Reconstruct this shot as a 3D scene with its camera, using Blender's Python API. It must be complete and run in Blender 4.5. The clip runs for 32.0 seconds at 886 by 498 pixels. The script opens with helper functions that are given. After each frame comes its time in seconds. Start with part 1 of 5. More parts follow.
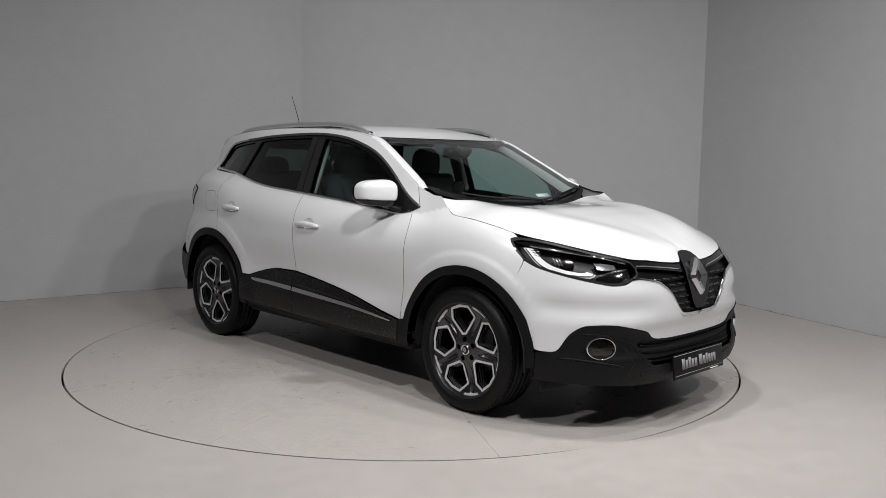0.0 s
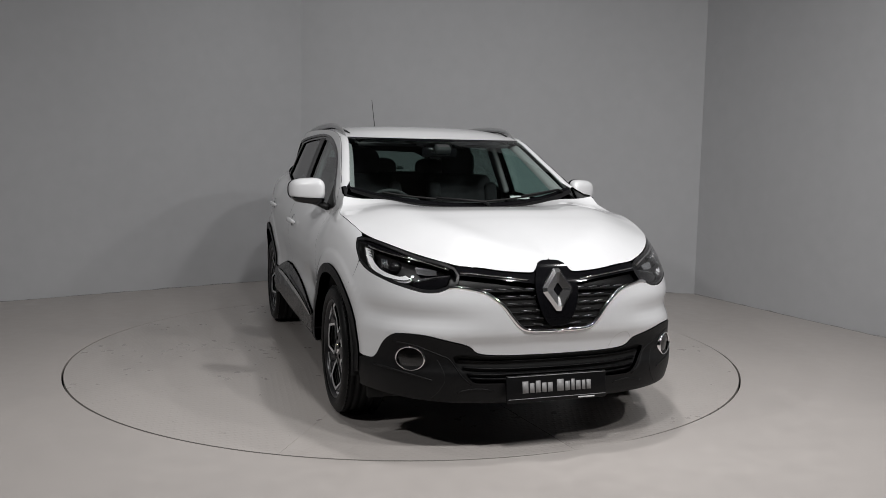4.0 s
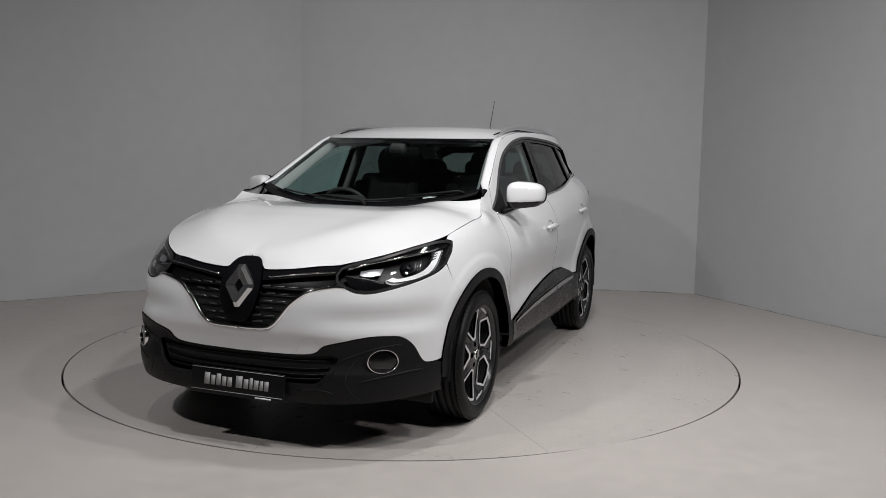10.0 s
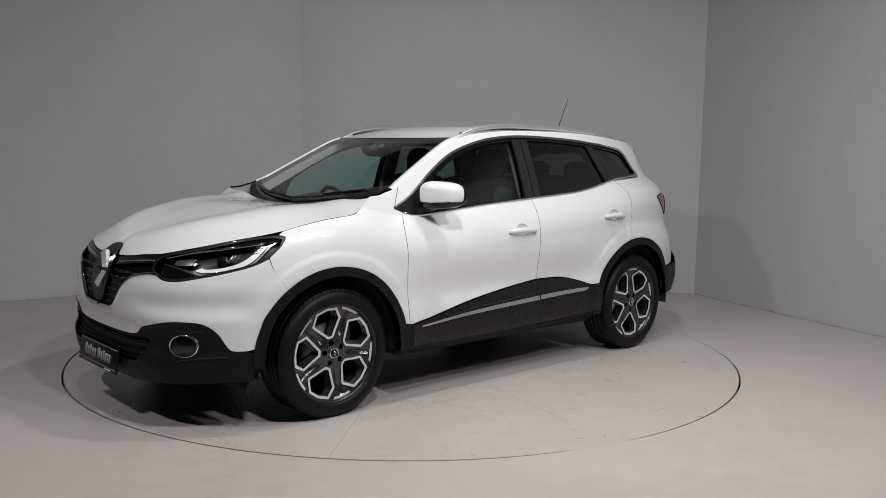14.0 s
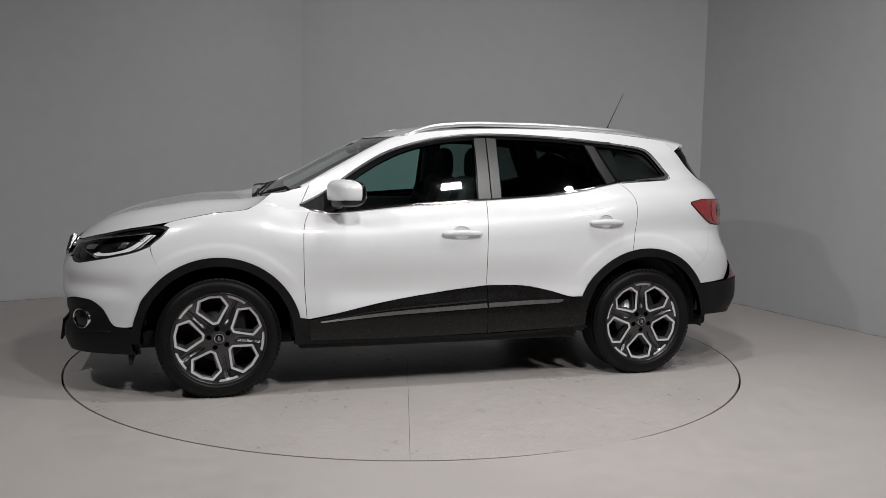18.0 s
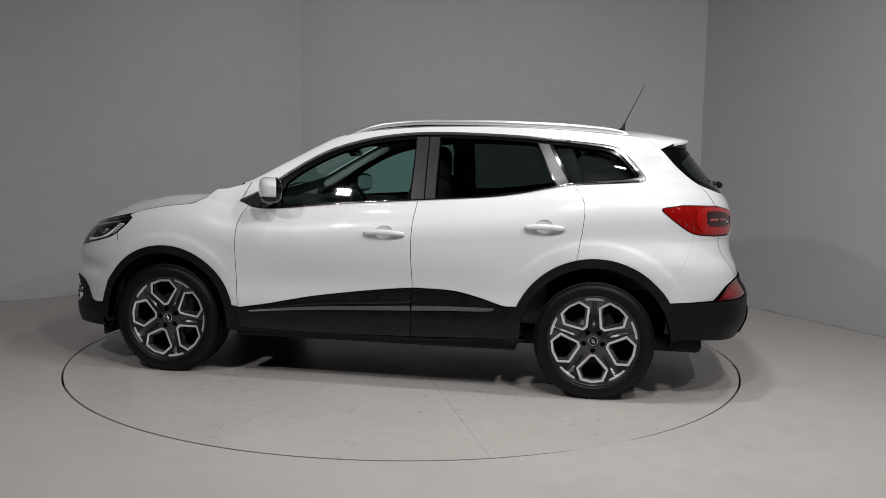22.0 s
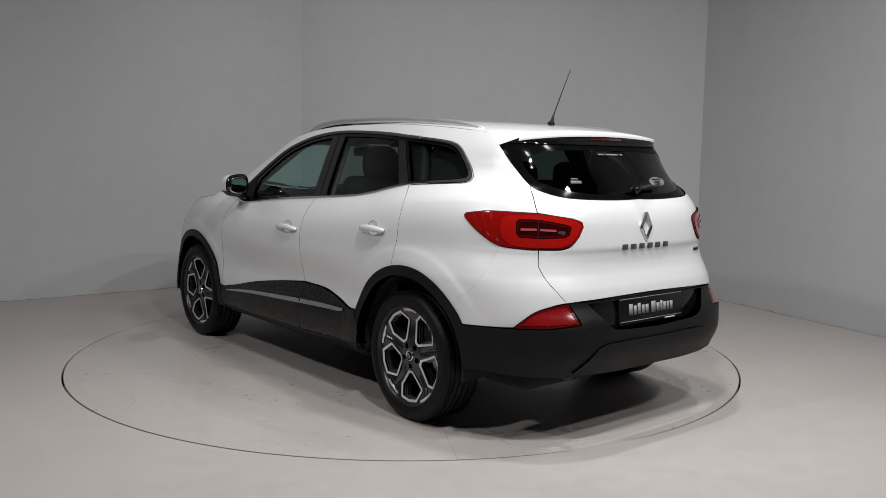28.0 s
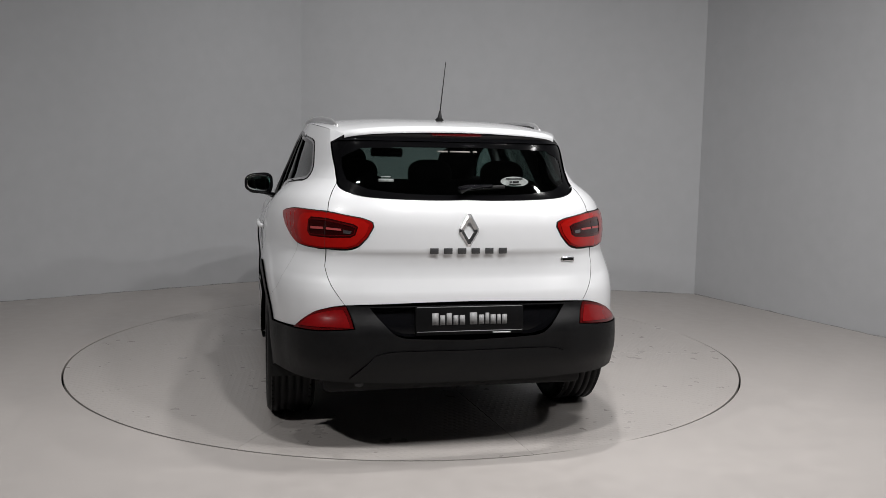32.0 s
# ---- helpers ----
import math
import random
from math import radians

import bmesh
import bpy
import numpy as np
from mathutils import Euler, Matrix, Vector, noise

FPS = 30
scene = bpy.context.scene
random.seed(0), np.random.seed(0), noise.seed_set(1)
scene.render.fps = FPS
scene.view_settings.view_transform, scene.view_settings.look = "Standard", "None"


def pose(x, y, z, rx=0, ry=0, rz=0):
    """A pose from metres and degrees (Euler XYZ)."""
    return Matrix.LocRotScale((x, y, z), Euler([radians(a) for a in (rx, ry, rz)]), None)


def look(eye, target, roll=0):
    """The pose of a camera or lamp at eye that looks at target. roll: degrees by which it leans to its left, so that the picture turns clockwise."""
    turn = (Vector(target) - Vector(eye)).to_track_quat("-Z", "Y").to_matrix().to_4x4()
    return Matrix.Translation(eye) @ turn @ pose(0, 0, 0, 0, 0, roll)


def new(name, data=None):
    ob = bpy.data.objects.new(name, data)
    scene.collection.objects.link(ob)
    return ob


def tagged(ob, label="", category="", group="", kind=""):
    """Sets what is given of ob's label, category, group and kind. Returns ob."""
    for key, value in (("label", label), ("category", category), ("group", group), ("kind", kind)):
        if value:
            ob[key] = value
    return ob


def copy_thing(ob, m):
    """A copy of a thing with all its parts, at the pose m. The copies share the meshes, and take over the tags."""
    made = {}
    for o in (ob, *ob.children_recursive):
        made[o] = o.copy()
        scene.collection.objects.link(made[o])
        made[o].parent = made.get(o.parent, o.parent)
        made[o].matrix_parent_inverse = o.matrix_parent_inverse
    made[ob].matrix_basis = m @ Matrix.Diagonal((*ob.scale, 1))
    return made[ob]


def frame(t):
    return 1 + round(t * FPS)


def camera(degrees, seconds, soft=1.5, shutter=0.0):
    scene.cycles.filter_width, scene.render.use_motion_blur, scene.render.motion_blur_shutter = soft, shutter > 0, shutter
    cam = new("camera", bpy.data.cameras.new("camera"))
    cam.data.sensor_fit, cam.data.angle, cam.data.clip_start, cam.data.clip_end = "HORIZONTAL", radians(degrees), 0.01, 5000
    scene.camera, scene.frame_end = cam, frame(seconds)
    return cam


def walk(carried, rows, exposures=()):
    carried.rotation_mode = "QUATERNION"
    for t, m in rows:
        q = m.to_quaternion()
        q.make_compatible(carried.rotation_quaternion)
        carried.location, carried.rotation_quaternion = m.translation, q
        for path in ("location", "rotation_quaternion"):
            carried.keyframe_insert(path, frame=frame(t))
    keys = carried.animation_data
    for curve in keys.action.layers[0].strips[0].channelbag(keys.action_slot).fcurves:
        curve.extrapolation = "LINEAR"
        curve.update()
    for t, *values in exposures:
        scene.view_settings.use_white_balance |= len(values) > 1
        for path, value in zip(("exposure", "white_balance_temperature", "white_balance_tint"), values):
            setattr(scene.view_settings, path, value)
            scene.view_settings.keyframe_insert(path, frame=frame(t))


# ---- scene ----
from mathutils import geometry

SECONDS = 32.0
cam = camera(55.1, SECONDS, 0.6)
EYE, AIM = (0.0, -6.007, 1.379), (0.041, -5.014, 1.271)
walk(cam, [(0.0, look(EYE, AIM, 0.94)), (SECONDS, look(EYE, AIM, 0.94))],
     exposures=[(0.0, 0.04), (3.0, -0.12), (6.0, -0.3), (9.0, -0.29), (10.0, -0.18), (13.0, -0.13), (17.0, -0.28), (20.0, -0.27), (22.5, -0.31), (25.0, -0.33), (28.0, -0.01), (SECONDS, 0.02)])

# ---------- world and lamps ----------
world = bpy.data.worlds.new("world")
scene.world = world
world.use_nodes = True
world.node_tree.nodes["Background"].inputs["Color"].default_value = (0.8, 0.9, 1.0, 1)
world.node_tree.nodes["Background"].inputs["Strength"].default_value = 0.02


def flood(x, y, z, tx, ty, tz, watts, sx=0.22, sy=0.14, spread=180, colour=(1.0, 0.985, 0.975)):
    """A small unseen flood lamp aimed at a point."""
    data = bpy.data.lights.new("unseen_flood", "AREA")
    data.shape, data.size, data.size_y, data.energy, data.color = "RECTANGLE", sx, sy, watts, colour
    data.spread = radians(spread)
    ob = new("unseen_flood", data)
    ob.matrix_world = look((x, y, z), (tx, ty, tz))
    return ob


for fx, fw in ((-2.6, 38), (0.45, 41), (1.9, 38), (3.4, 30)):
    flood(fx, -3.6, 3.55, fx * 0.25, -0.4, 0.3, fw, spread=150)
for fx, fy, fw in ((-1.6, -1.9, 11), (0.8, -1.4, 36), (2.4, -1.6, 24)):
    flood(fx, fy, 4.2, fx * 0.9, fy * 0.95, 0, fw, 0.24, 0.14, spread=150)

# two lamps added only to brighten the back wall, narrowed to miss the glass
for fx, fw in ((-0.8, 7), (1.2, 2.5)):
    flood(fx, 0.6, 4.45, fx, 3.2, 1.2, fw, 0.3, 0.2, spread=100)

# ---------- surface of the car body ----------
# surface begin
def spl(*pts):
    """A smooth curve without overshoot through (x, y) pairs in rising x."""
    xs = np.array([q[0] for q in pts], float)
    ys = np.array([q[1] for q in pts], float)
    h = np.diff(xs)
    d = np.diff(ys) / h
    m = np.zeros(len(xs))
    m[0], m[-1] = d[0], d[-1]
    for i in range(1, len(xs) - 1):
        if d[i - 1] * d[i] > 0:
            a, b = 2 * h[i] + h[i - 1], h[i] + 2 * h[i - 1]
            m[i] = (a + b) / (a / d[i - 1] + b / d[i])

    def f(x):
        x = np.clip(np.asarray(x, float), xs[0], xs[-1])
        k = np.clip(np.searchsorted(xs, x) - 1, 0, len(h) - 1)
        t = (x - xs[k]) / h[k]
        return (ys[k] * (1 + 2 * t) * (1 - t) ** 2 + h[k] * m[k] * t * (1 - t) ** 2
                + ys[k + 1] * t * t * (3 - 2 * t) + h[k] * m[k + 1] * t * t * (t - 1))
    return f


def smooth(a, b, x):
    t = np.clip((np.asarray(x, float) - a) / (b - a), 0, 1)
    return t * t * (3 - 2 * t)


# height of the window sills along the car
BELT = spl((-2.2, 1.27), (-1.5, 1.252), (-1.2, 1.225), (-0.87, 1.168), (-0.34, 1.12), (0.18, 1.082), (0.55, 1.05), (0.85, 1.052), (1.1, 1.10), (1.4, 1.135), (2.2, 1.14))
FRONT = spl((0.15, 2.06), (0.2, 2.13), (0.26, 2.19), (0.37, 2.205), (0.43, 2.185), (0.5, 2.19), (0.58, 2.215), (0.68, 2.21), (0.78, 2.185), (0.86, 2.13), (0.93, 2.03), (1.0, 1.9), (1.1, 1.6))
REAR = spl((0.2, 2.02), (0.3, 2.13), (0.4, 2.175), (0.5, 2.19), (0.6, 2.19), (0.70, 2.176), (0.75, 2.166), (0.79, 2.150), (0.83, 2.133), (0.88, 2.125), (0.92, 2.128), (0.945, 2.137), (1.05, 2.130), (1.12, 2.112), (1.18, 2.078), (1.25, 2.022), (1.3, 1.98), (1.42, 1.875), (1.5, 1.80), (1.6, 1.70))
LOW = spl((0.12, 0.80), (0.2, 0.855), (0.28, 0.895), (0.36, 0.91), (0.5, 0.91), (0.6, 0.905), (0.75, 0.912), (0.85, 0.914), (1.0, 0.914))
NFRONT = spl((0.2, 3.9), (0.6, 3.6), (0.8, 3.3), (1.0, 3.2))
NREAR = spl((0.3, 4.2), (0.65, 4.2), (0.85, 3.9), (0.97, 3.6), (1.1, 3.6), (1.22, 3.6), (1.36, 4.4), (1.45, 5.4), (1.5, 5.6))
ARC = 2.0          # nominal length from the corner's start to the centre line
X0 = 0.9
UF, UR = X0 + ARC, -X0 - ARC
_ns = np.linspace(2.4, 6.0, 19)
_sv = np.linspace(0, 1, 161)
_tab = np.zeros((2, 19, 161))
for _i, _n in enumerate(_ns):
    _ph = np.linspace(0, np.pi / 2, 4001)
    _X, _Y = np.sin(_ph) ** (2 / _n), np.cos(_ph) ** (2 / _n)
    _L = np.concatenate([[0], np.cumsum(np.hypot(np.diff(_X) * 1.3, np.diff(_Y) * 0.9))])
    _L /= _L[-1]
    _tab[0, _i], _tab[1, _i] = np.interp(_sv, _L, _X), np.interp(_sv, _L, _Y)


def arc(n, s):
    """Point at fraction s of a superellipse quarter of power n."""
    a = np.clip((n - 2.4) / 0.2, 0, 17.999)
    i = a.astype(int)
    fa = a - i
    b = np.clip(s, 0, 1) * 160
    j = np.minimum(b.astype(int), 159)
    fb = b - j
    out = []
    for k in (0, 1):
        T = _tab[k]
        out.append((T[i, j] * (1 - fb) + T[i, j + 1] * fb) * (1 - fa) + (T[i + 1, j] * (1 - fb) + T[i + 1, j + 1] * fb) * fa)
    return out


def width(x, z):
    """Half width of the body side at x and z."""
    zb = BELT(x)
    d = z - zb
    sh = np.clip((d + 0.24) / 0.24, 0, 1)
    w = LOW(z) - 0.105 * sh ** 2.2
    up = np.clip(d, 0, None)
    w = w - 0.33 * up - 0.14 * up ** 2
    # hollow along the doors and swollen wheel arches
    w = w - 0.022 * smooth(0.42, 0.6, z) * (1 - smooth(0.6, 0.82, z)) * smooth(-1.0, -0.5, x) * (1 - smooth(0.5, 0.95, x))
    for cx, lip in ((1.323, 0.531), (-1.323, 0.568)):
        r = np.hypot(x - cx, z - 0.34)
        w = w + 0.008 * smooth(0.62, 0.47, r) + 0.0045 * smooth(lip + 0.020, lip - 0.018, r) * smooth(0.58, 0.74, z)
    w = w - 0.012 * smooth(0.7, 1.4, x) * smooth(0.7, 1.0, z)
    w = w - 0.030 * smooth(-1.0, -1.75, x) * smooth(0.78, 0.95, z)
    # the cabin narrows towards the tail
    w = w - (0.072 + 0.02 * np.clip(d, 0, 0.3)) * smooth(-0.8, -1.65, x) * smooth(-0.1, 0.08, d)
    return w


def body(u, z):
    """The wrap-round skin: u runs along the side and round both ends, z is the height."""
    u, z = np.broadcast_arrays(np.asarray(u, float), np.asarray(z, float))
    flip = np.where((u > UF) | (u < UR), -1.0, 1.0)
    u = np.where(u > UF, 2 * UF - u, np.where(u < UR, 2 * UR - u, u))
    sf = (u - X0) / ARC
    sr = (-X0 - u) / ARC
    Xf, Yf = arc(NFRONT(z), sf)
    Xr, Yr = arc(NREAR(z), sr)
    x = np.where(sf > 0, X0 + (FRONT(z) - X0) * Xf, np.where(sr > 0, -X0 - (REAR(z) - X0) * Xr, u))
    k = np.where(sf > 0, Yf, np.where(sr > 0, Yr, 1.0))
    y = width(x, z) * k * flip
    # hollow between the lamps and the lower lip of the front bumper
    dent = 0.020 * np.exp(-((z - 0.635) / 0.05) ** 2) * smooth(1.75, 1.95, u) * (1 - smooth(2.3, 2.6, u))
    x = x - 0.7 * dent
    y = y - 0.7 * dent * flip
    return np.stack([x, y, z + 0 * x], -1)


def normal(fun, u, v, e=2e-3):
    a = fun(u + e, v) - fun(u - e, v)
    b = fun(u, v + e) - fun(u, v - e)
    n = np.cross(a, b)
    return n / np.maximum(np.linalg.norm(n, axis=-1, keepdims=True), 1e-9)


def u_side(x, z):
    """u of the skin's point at length x and height z."""
    us = np.linspace(UR, UF, 1601)
    return float(np.interp(x, body(us, np.full(1601, z))[:, 0], us))


def u_rear(y, z):
    us = np.linspace(UR, -0.5, 801)
    return float(np.interp(abs(y), body(us, np.full(801, z))[:, 1], us))


def tail_skin(u, z):
    """The skin of the rear bumper, which swells out below the plate."""
    u, z = np.broadcast_arrays(np.asarray(u, float), np.asarray(z, float))
    v = np.where(u < UR, 2 * UR - u, u)
    h = 0.036 * smooth(0.69, 0.575, z) * smooth(-1.88, -2.2, v) * (1 - 0.55 * smooth(0.47, 0.36, z))
    return body(u, z) - normal(body, u, z) * h[..., None]


# edge where the roof and the windscreen meet the body side
EDGE = spl((-2.0, 1.45), (-1.75, 1.487), (-1.5, 1.518), (-1.2, 1.543), (-0.8, 1.56), (-0.3, 1.558), (0.0, 1.538), (0.17, 1.513), (0.29, 1.481), (0.39, 1.433), (0.52, 1.364), (0.655, 1.292), (0.8, 1.215), (0.88, 1.185), (1.0, 1.165), (1.2, 1.15))
# surface end

# ---------- materials ----------
def material(name, colour, rough=0.5, metal=0.0, coat=0.0, vary=0.0, scale=6.0, bump=0.0, bscale=200.0, spec=0.5, rvary=0.0):
    """A procedural surface: colour varied at two scales, with fine relief."""
    m = bpy.data.materials.new(name)
    m.use_nodes = True
    nt = m.node_tree
    b = nt.nodes["Principled BSDF"]
    b.inputs["Base Color"].default_value = (*colour, 1)
    b.inputs["Roughness"].default_value = rough
    b.inputs["Metallic"].default_value = metal
    b.inputs["Coat Weight"].default_value = coat
    b.inputs["Coat Roughness"].default_value = 0.03
    b.inputs["Specular IOR Level"].default_value = spec
    tc = nt.nodes.new("ShaderNodeTexCoord")
    if vary or rvary:
        n1 = nt.nodes.new("ShaderNodeTexNoise")
        n1.inputs["Scale"].default_value = scale
        n1.inputs["Detail"].default_value = 8
        nt.links.new(tc.outputs["Object"], n1.inputs["Vector"])
        n2 = nt.nodes.new("ShaderNodeTexNoise")
        n2.inputs["Scale"].default_value = scale * 9
        n2.inputs["Detail"].default_value = 4
        nt.links.new(tc.outputs["Object"], n2.inputs["Vector"])
        mx = nt.nodes.new("ShaderNodeMath")
        mx.operation = "ADD"
        nt.links.new(n1.outputs["Fac"], mx.inputs[0])
        nt.links.new(n2.outputs["Fac"], mx.inputs[1])
        if vary:
            r = nt.nodes.new("ShaderNodeMapRange")
            r.inputs["From Min"].default_value, r.inputs["From Max"].default_value = 0.7, 1.3
            nt.links.new(mx.outputs[0], r.inputs["Value"])
            mix = nt.nodes.new("ShaderNodeMix")
            mix.data_type = "RGBA"
            mix.inputs["A"].default_value = (*[c * (1 - vary) for c in colour], 1)
            mix.inputs["B"].default_value = (*[min(1, c * (1 + vary)) for c in colour], 1)
            nt.links.new(r.outputs[0], mix.inputs["Factor"])
            nt.links.new(mix.outputs["Result"], b.inputs["Base Color"])
        if rvary:
            r2 = nt.nodes.new("ShaderNodeMapRange")
            r2.inputs["From Min"].default_value, r2.inputs["From Max"].default_value = 0.7, 1.3
            r2.inputs["To Min"].default_value, r2.inputs["To Max"].default_value = rough * (1 - rvary), min(1, rough * (1 + rvary))
            nt.links.new(mx.outputs[0], r2.inputs["Value"])
            nt.links.new(r2.outputs[0], b.inputs["Roughness"])
    if bump:
        n3 = nt.nodes.new("ShaderNodeTexNoise")
        n3.inputs["Scale"].default_value = bscale
        n3.inputs["Detail"].default_value = 3
        nt.links.new(tc.outputs["Object"], n3.inputs["Vector"])
        bp = nt.nodes.new("ShaderNodeBump")
        bp.inputs["Strength"].default_value = bump
        bp.inputs["Distance"].default_value = 0.002
        nt.links.new(n3.outputs["Fac"], bp.inputs["Height"])
        nt.links.new(bp.outputs[0], b.inputs["Normal"])
    return m


def pane_material(name, tint, gloss=0.02, face=0.055):
    """Thin tinted glass: lets tinted light through and mirrors at the surface."""
    m = bpy.data.materials.new(name)
    m.use_nodes = True
    nt = m.node_tree
    nt.nodes.clear()
    out = nt.nodes.new("ShaderNodeOutputMaterial")
    tr = nt.nodes.new("ShaderNodeBsdfTransparent")
    tr.inputs["Color"].default_value = (*tint, 1)
    gl = nt.nodes.new("ShaderNodeBsdfGlossy")
    gl.inputs["Roughness"].default_value = gloss
    gl.inputs["Color"].default_value = (1, 1, 1, 1)
    lw = nt.nodes.new("ShaderNodeLayerWeight")
    lw.inputs["Blend"].default_value = 0.5
    pw = nt.nodes.new("ShaderNodeMath")
    pw.operation, pw.inputs[1].default_value = "POWER", 5.0
    nt.links.new(lw.outputs["Facing"], pw.inputs[0])
    fr = nt.nodes.new("ShaderNodeMapRange")
    fr.inputs["To Min"].default_value, fr.inputs["To Max"].default_value = face, 1.0
    nt.links.new(pw.outputs[0], fr.inputs["Value"])
    mx = nt.nodes.new("ShaderNodeMixShader")
    nt.links.new(fr.outputs[0], mx.inputs[0])
    nt.links.new(tr.outputs[0], mx.inputs[1])
    nt.links.new(gl.outputs[0], mx.inputs[2])
    nt.links.new(mx.outputs[0], out.inputs[0])
    return m


PAINT = material("white_paint", (0.665, 0.672, 0.687), 0.33, coat=1.0, vary=0.015, scale=1.5)
PLASTIC = material("grained_black_plastic", (0.0072, 0.0072, 0.0077), 0.45, spec=0.16, vary=0.25, scale=5, bump=0.25, bscale=700, rvary=0.15)
CLAD = material("semi_gloss_cladding", (0.006, 0.0055, 0.0055), 0.27, spec=0.34, vary=0.15, scale=6, rvary=0.15)
CHIP = material("satin_grille_insert", (0.10, 0.10, 0.104), 0.28, metal=0.85, vary=0.1, scale=30)
FOGBOWL = material("smoked_reflector", (0.06, 0.06, 0.063), 0.06, metal=1.0, vary=0.2, scale=40)
BORDER = material("ceramic_black_border", (0.003, 0.003, 0.0034), 0.15, spec=0.05, vary=0.1, scale=9)
GLOSS = material("gloss_black", (0.005, 0.005, 0.006), 0.08, spec=0.28, coat=0.2, vary=0.1, scale=9)
SATIN = material("satin_pillar_film", (0.014, 0.0135, 0.0135), 0.32, spec=0.4, vary=0.1, scale=7)
DARK = material("underbody_black", (0.006, 0.006, 0.006), 0.9, vary=0.3, scale=8)
CHROME = material("chrome", (0.85, 0.85, 0.86), 0.07, metal=1.0, vary=0.03, scale=20)
BRUSHED = material("satin_metal", (0.60, 0.60, 0.60), 0.28, metal=1.0, vary=0.06, scale=12)
SILVER = material("silver_rail_paint", (0.52, 0.52, 0.53), 0.33, metal=0.7, vary=0.05, scale=10)
MACHINED = material("machined_alloy", (0.66, 0.66, 0.67), 0.36, metal=0.3, vary=0.06, scale=25)
BARREL = material("dark_rim_lip", (0.035, 0.035, 0.037), 0.3, metal=0.6, vary=0.15, scale=12)
ALLOY = material("dark_alloy", (0.08, 0.08, 0.084), 0.25, metal=0.85, vary=0.15, scale=12)
RUBBER = material("tyre_rubber", (0.0046, 0.0046, 0.0049), 0.48, spec=0.19, vary=0.35, scale=9, bump=0.35, bscale=260)
BADGE = material("satin_chrome_badge", (0.58, 0.58, 0.59), 0.13, metal=0.95, vary=0.05, scale=20)
DARKCHROME = material("dark_chrome_letters", (0.07, 0.07, 0.073), 0.22, metal=0.3, vary=0.1, scale=40)
GRILLEBLK = material("satin_black_grille", (0.004, 0.004, 0.0045), 0.38, spec=0.12, vary=0.15, scale=14)
STRIP = material("satin_door_strip", (0.55, 0.54, 0.53), 0.24, metal=0.9, vary=0.06, scale=12)
STEP = material("grey_cast_alloy", (0.20, 0.20, 0.205), 0.34, metal=0.7, vary=0.1, scale=25)
STICKER = material("faded_window_print", (0.14, 0.155, 0.15), 0.6, vary=0.4, scale=60)
DISC = material("brake_disc_steel", (0.25, 0.25, 0.26), 0.35, metal=1.0, vary=0.1, scale=30)
FABRIC = material("seat_fabric", (0.018, 0.018, 0.02), 0.9, vary=0.3, scale=20, bump=0.4, bscale=900)
TRIM = material("cabin_trim", (0.02, 0.021, 0.022), 0.7, vary=0.2, scale=14, bump=0.2, bscale=600)
HEADLINER = material("grey_headliner", (0.30, 0.30, 0.30), 0.9, vary=0.06, scale=20)
PLATE = material("black_plate", (0.006, 0.006, 0.0065), 0.35, spec=0.18, vary=0.2, scale=15)
LETTER = material("silver_lettering", (0.28, 0.28, 0.285), 0.45, vary=0.05, scale=30)
WHITEP = material("white_print", (0.75, 0.76, 0.76), 0.5, vary=0.03, scale=30)
REDLENS = material("red_lens", (0.23, 0.004, 0.0035), 0.06, coat=1.0, vary=0.10, scale=5)
DEEPRED = material("dark_red_lens", (0.075, 0.003, 0.0035), 0.10, coat=0.9, vary=0.1, scale=8)
LOWRED = material("deep_red_reflector", (0.16, 0.004, 0.005), 0.15, coat=0.8, vary=0.15, scale=8)
SMOKERED = material("smoked_red_lens", (0.022, 0.0015, 0.0018), 0.10, coat=0.8, vary=0.25, scale=20)
ROSE = material("rose_lens", (0.36, 0.07, 0.07), 0.2, coat=0.6, vary=0.1, scale=30)
BRIGHTRED = material("bright_red_guide", (0.31, 0.006, 0.0045), 0.08, coat=1.0, vary=0.08, scale=6)
LAMPDARK = material("lamp_housing", (0.010, 0.010, 0.011), 0.38, spec=0.3, vary=0.2, scale=20)
CLEARP = material("lamp_reflector", (0.42, 0.43, 0.45), 0.16, metal=0.9, vary=0.08, scale=40)
GUIDE = material("white_light_guide", (0.80, 0.81, 0.83), 0.25, vary=0.04, scale=30)
MIRRORG = material("mirror_glass", (0.75, 0.76, 0.76), 0.02, metal=1.0, vary=0.01, scale=5)
GLASS = pane_material("green_tint_glass", (0.52, 0.72, 0.68))
SCREEN = pane_material("windscreen_glass", (0.66, 0.78, 0.75), face=0.085)
PRIVACY = pane_material("privacy_glass", (0.21, 0.262, 0.25))
COVER = pane_material("clear_lamp_cover", (0.93, 0.93, 0.93))
SMOKED = pane_material("smoked_lens", (0.6, 0.6, 0.6))
WALLP = material("grey_emulsion_wall", (0.444, 0.45, 0.464), 0.85, vary=0.03, scale=0.8, bump=0.1, bscale=90)
CEILP = material("dark_ceiling", (0.03, 0.03, 0.03), 0.9, vary=0.05, scale=1.2)
HALLP = material("unseen_hall_wall", (0.14, 0.145, 0.15), 0.9, vary=0.1, scale=1.0)
FLOORP = material("painted_concrete", (0.435, 0.406, 0.388), 0.42, vary=0.035, scale=1.1, bump=0.06, bscale=60, rvary=0.25)
TABLEP = material("painted_steel_plate", (0.440, 0.411, 0.392), 0.34, vary=0.035, scale=1.4, bump=0.05, bscale=80, rvary=0.25)
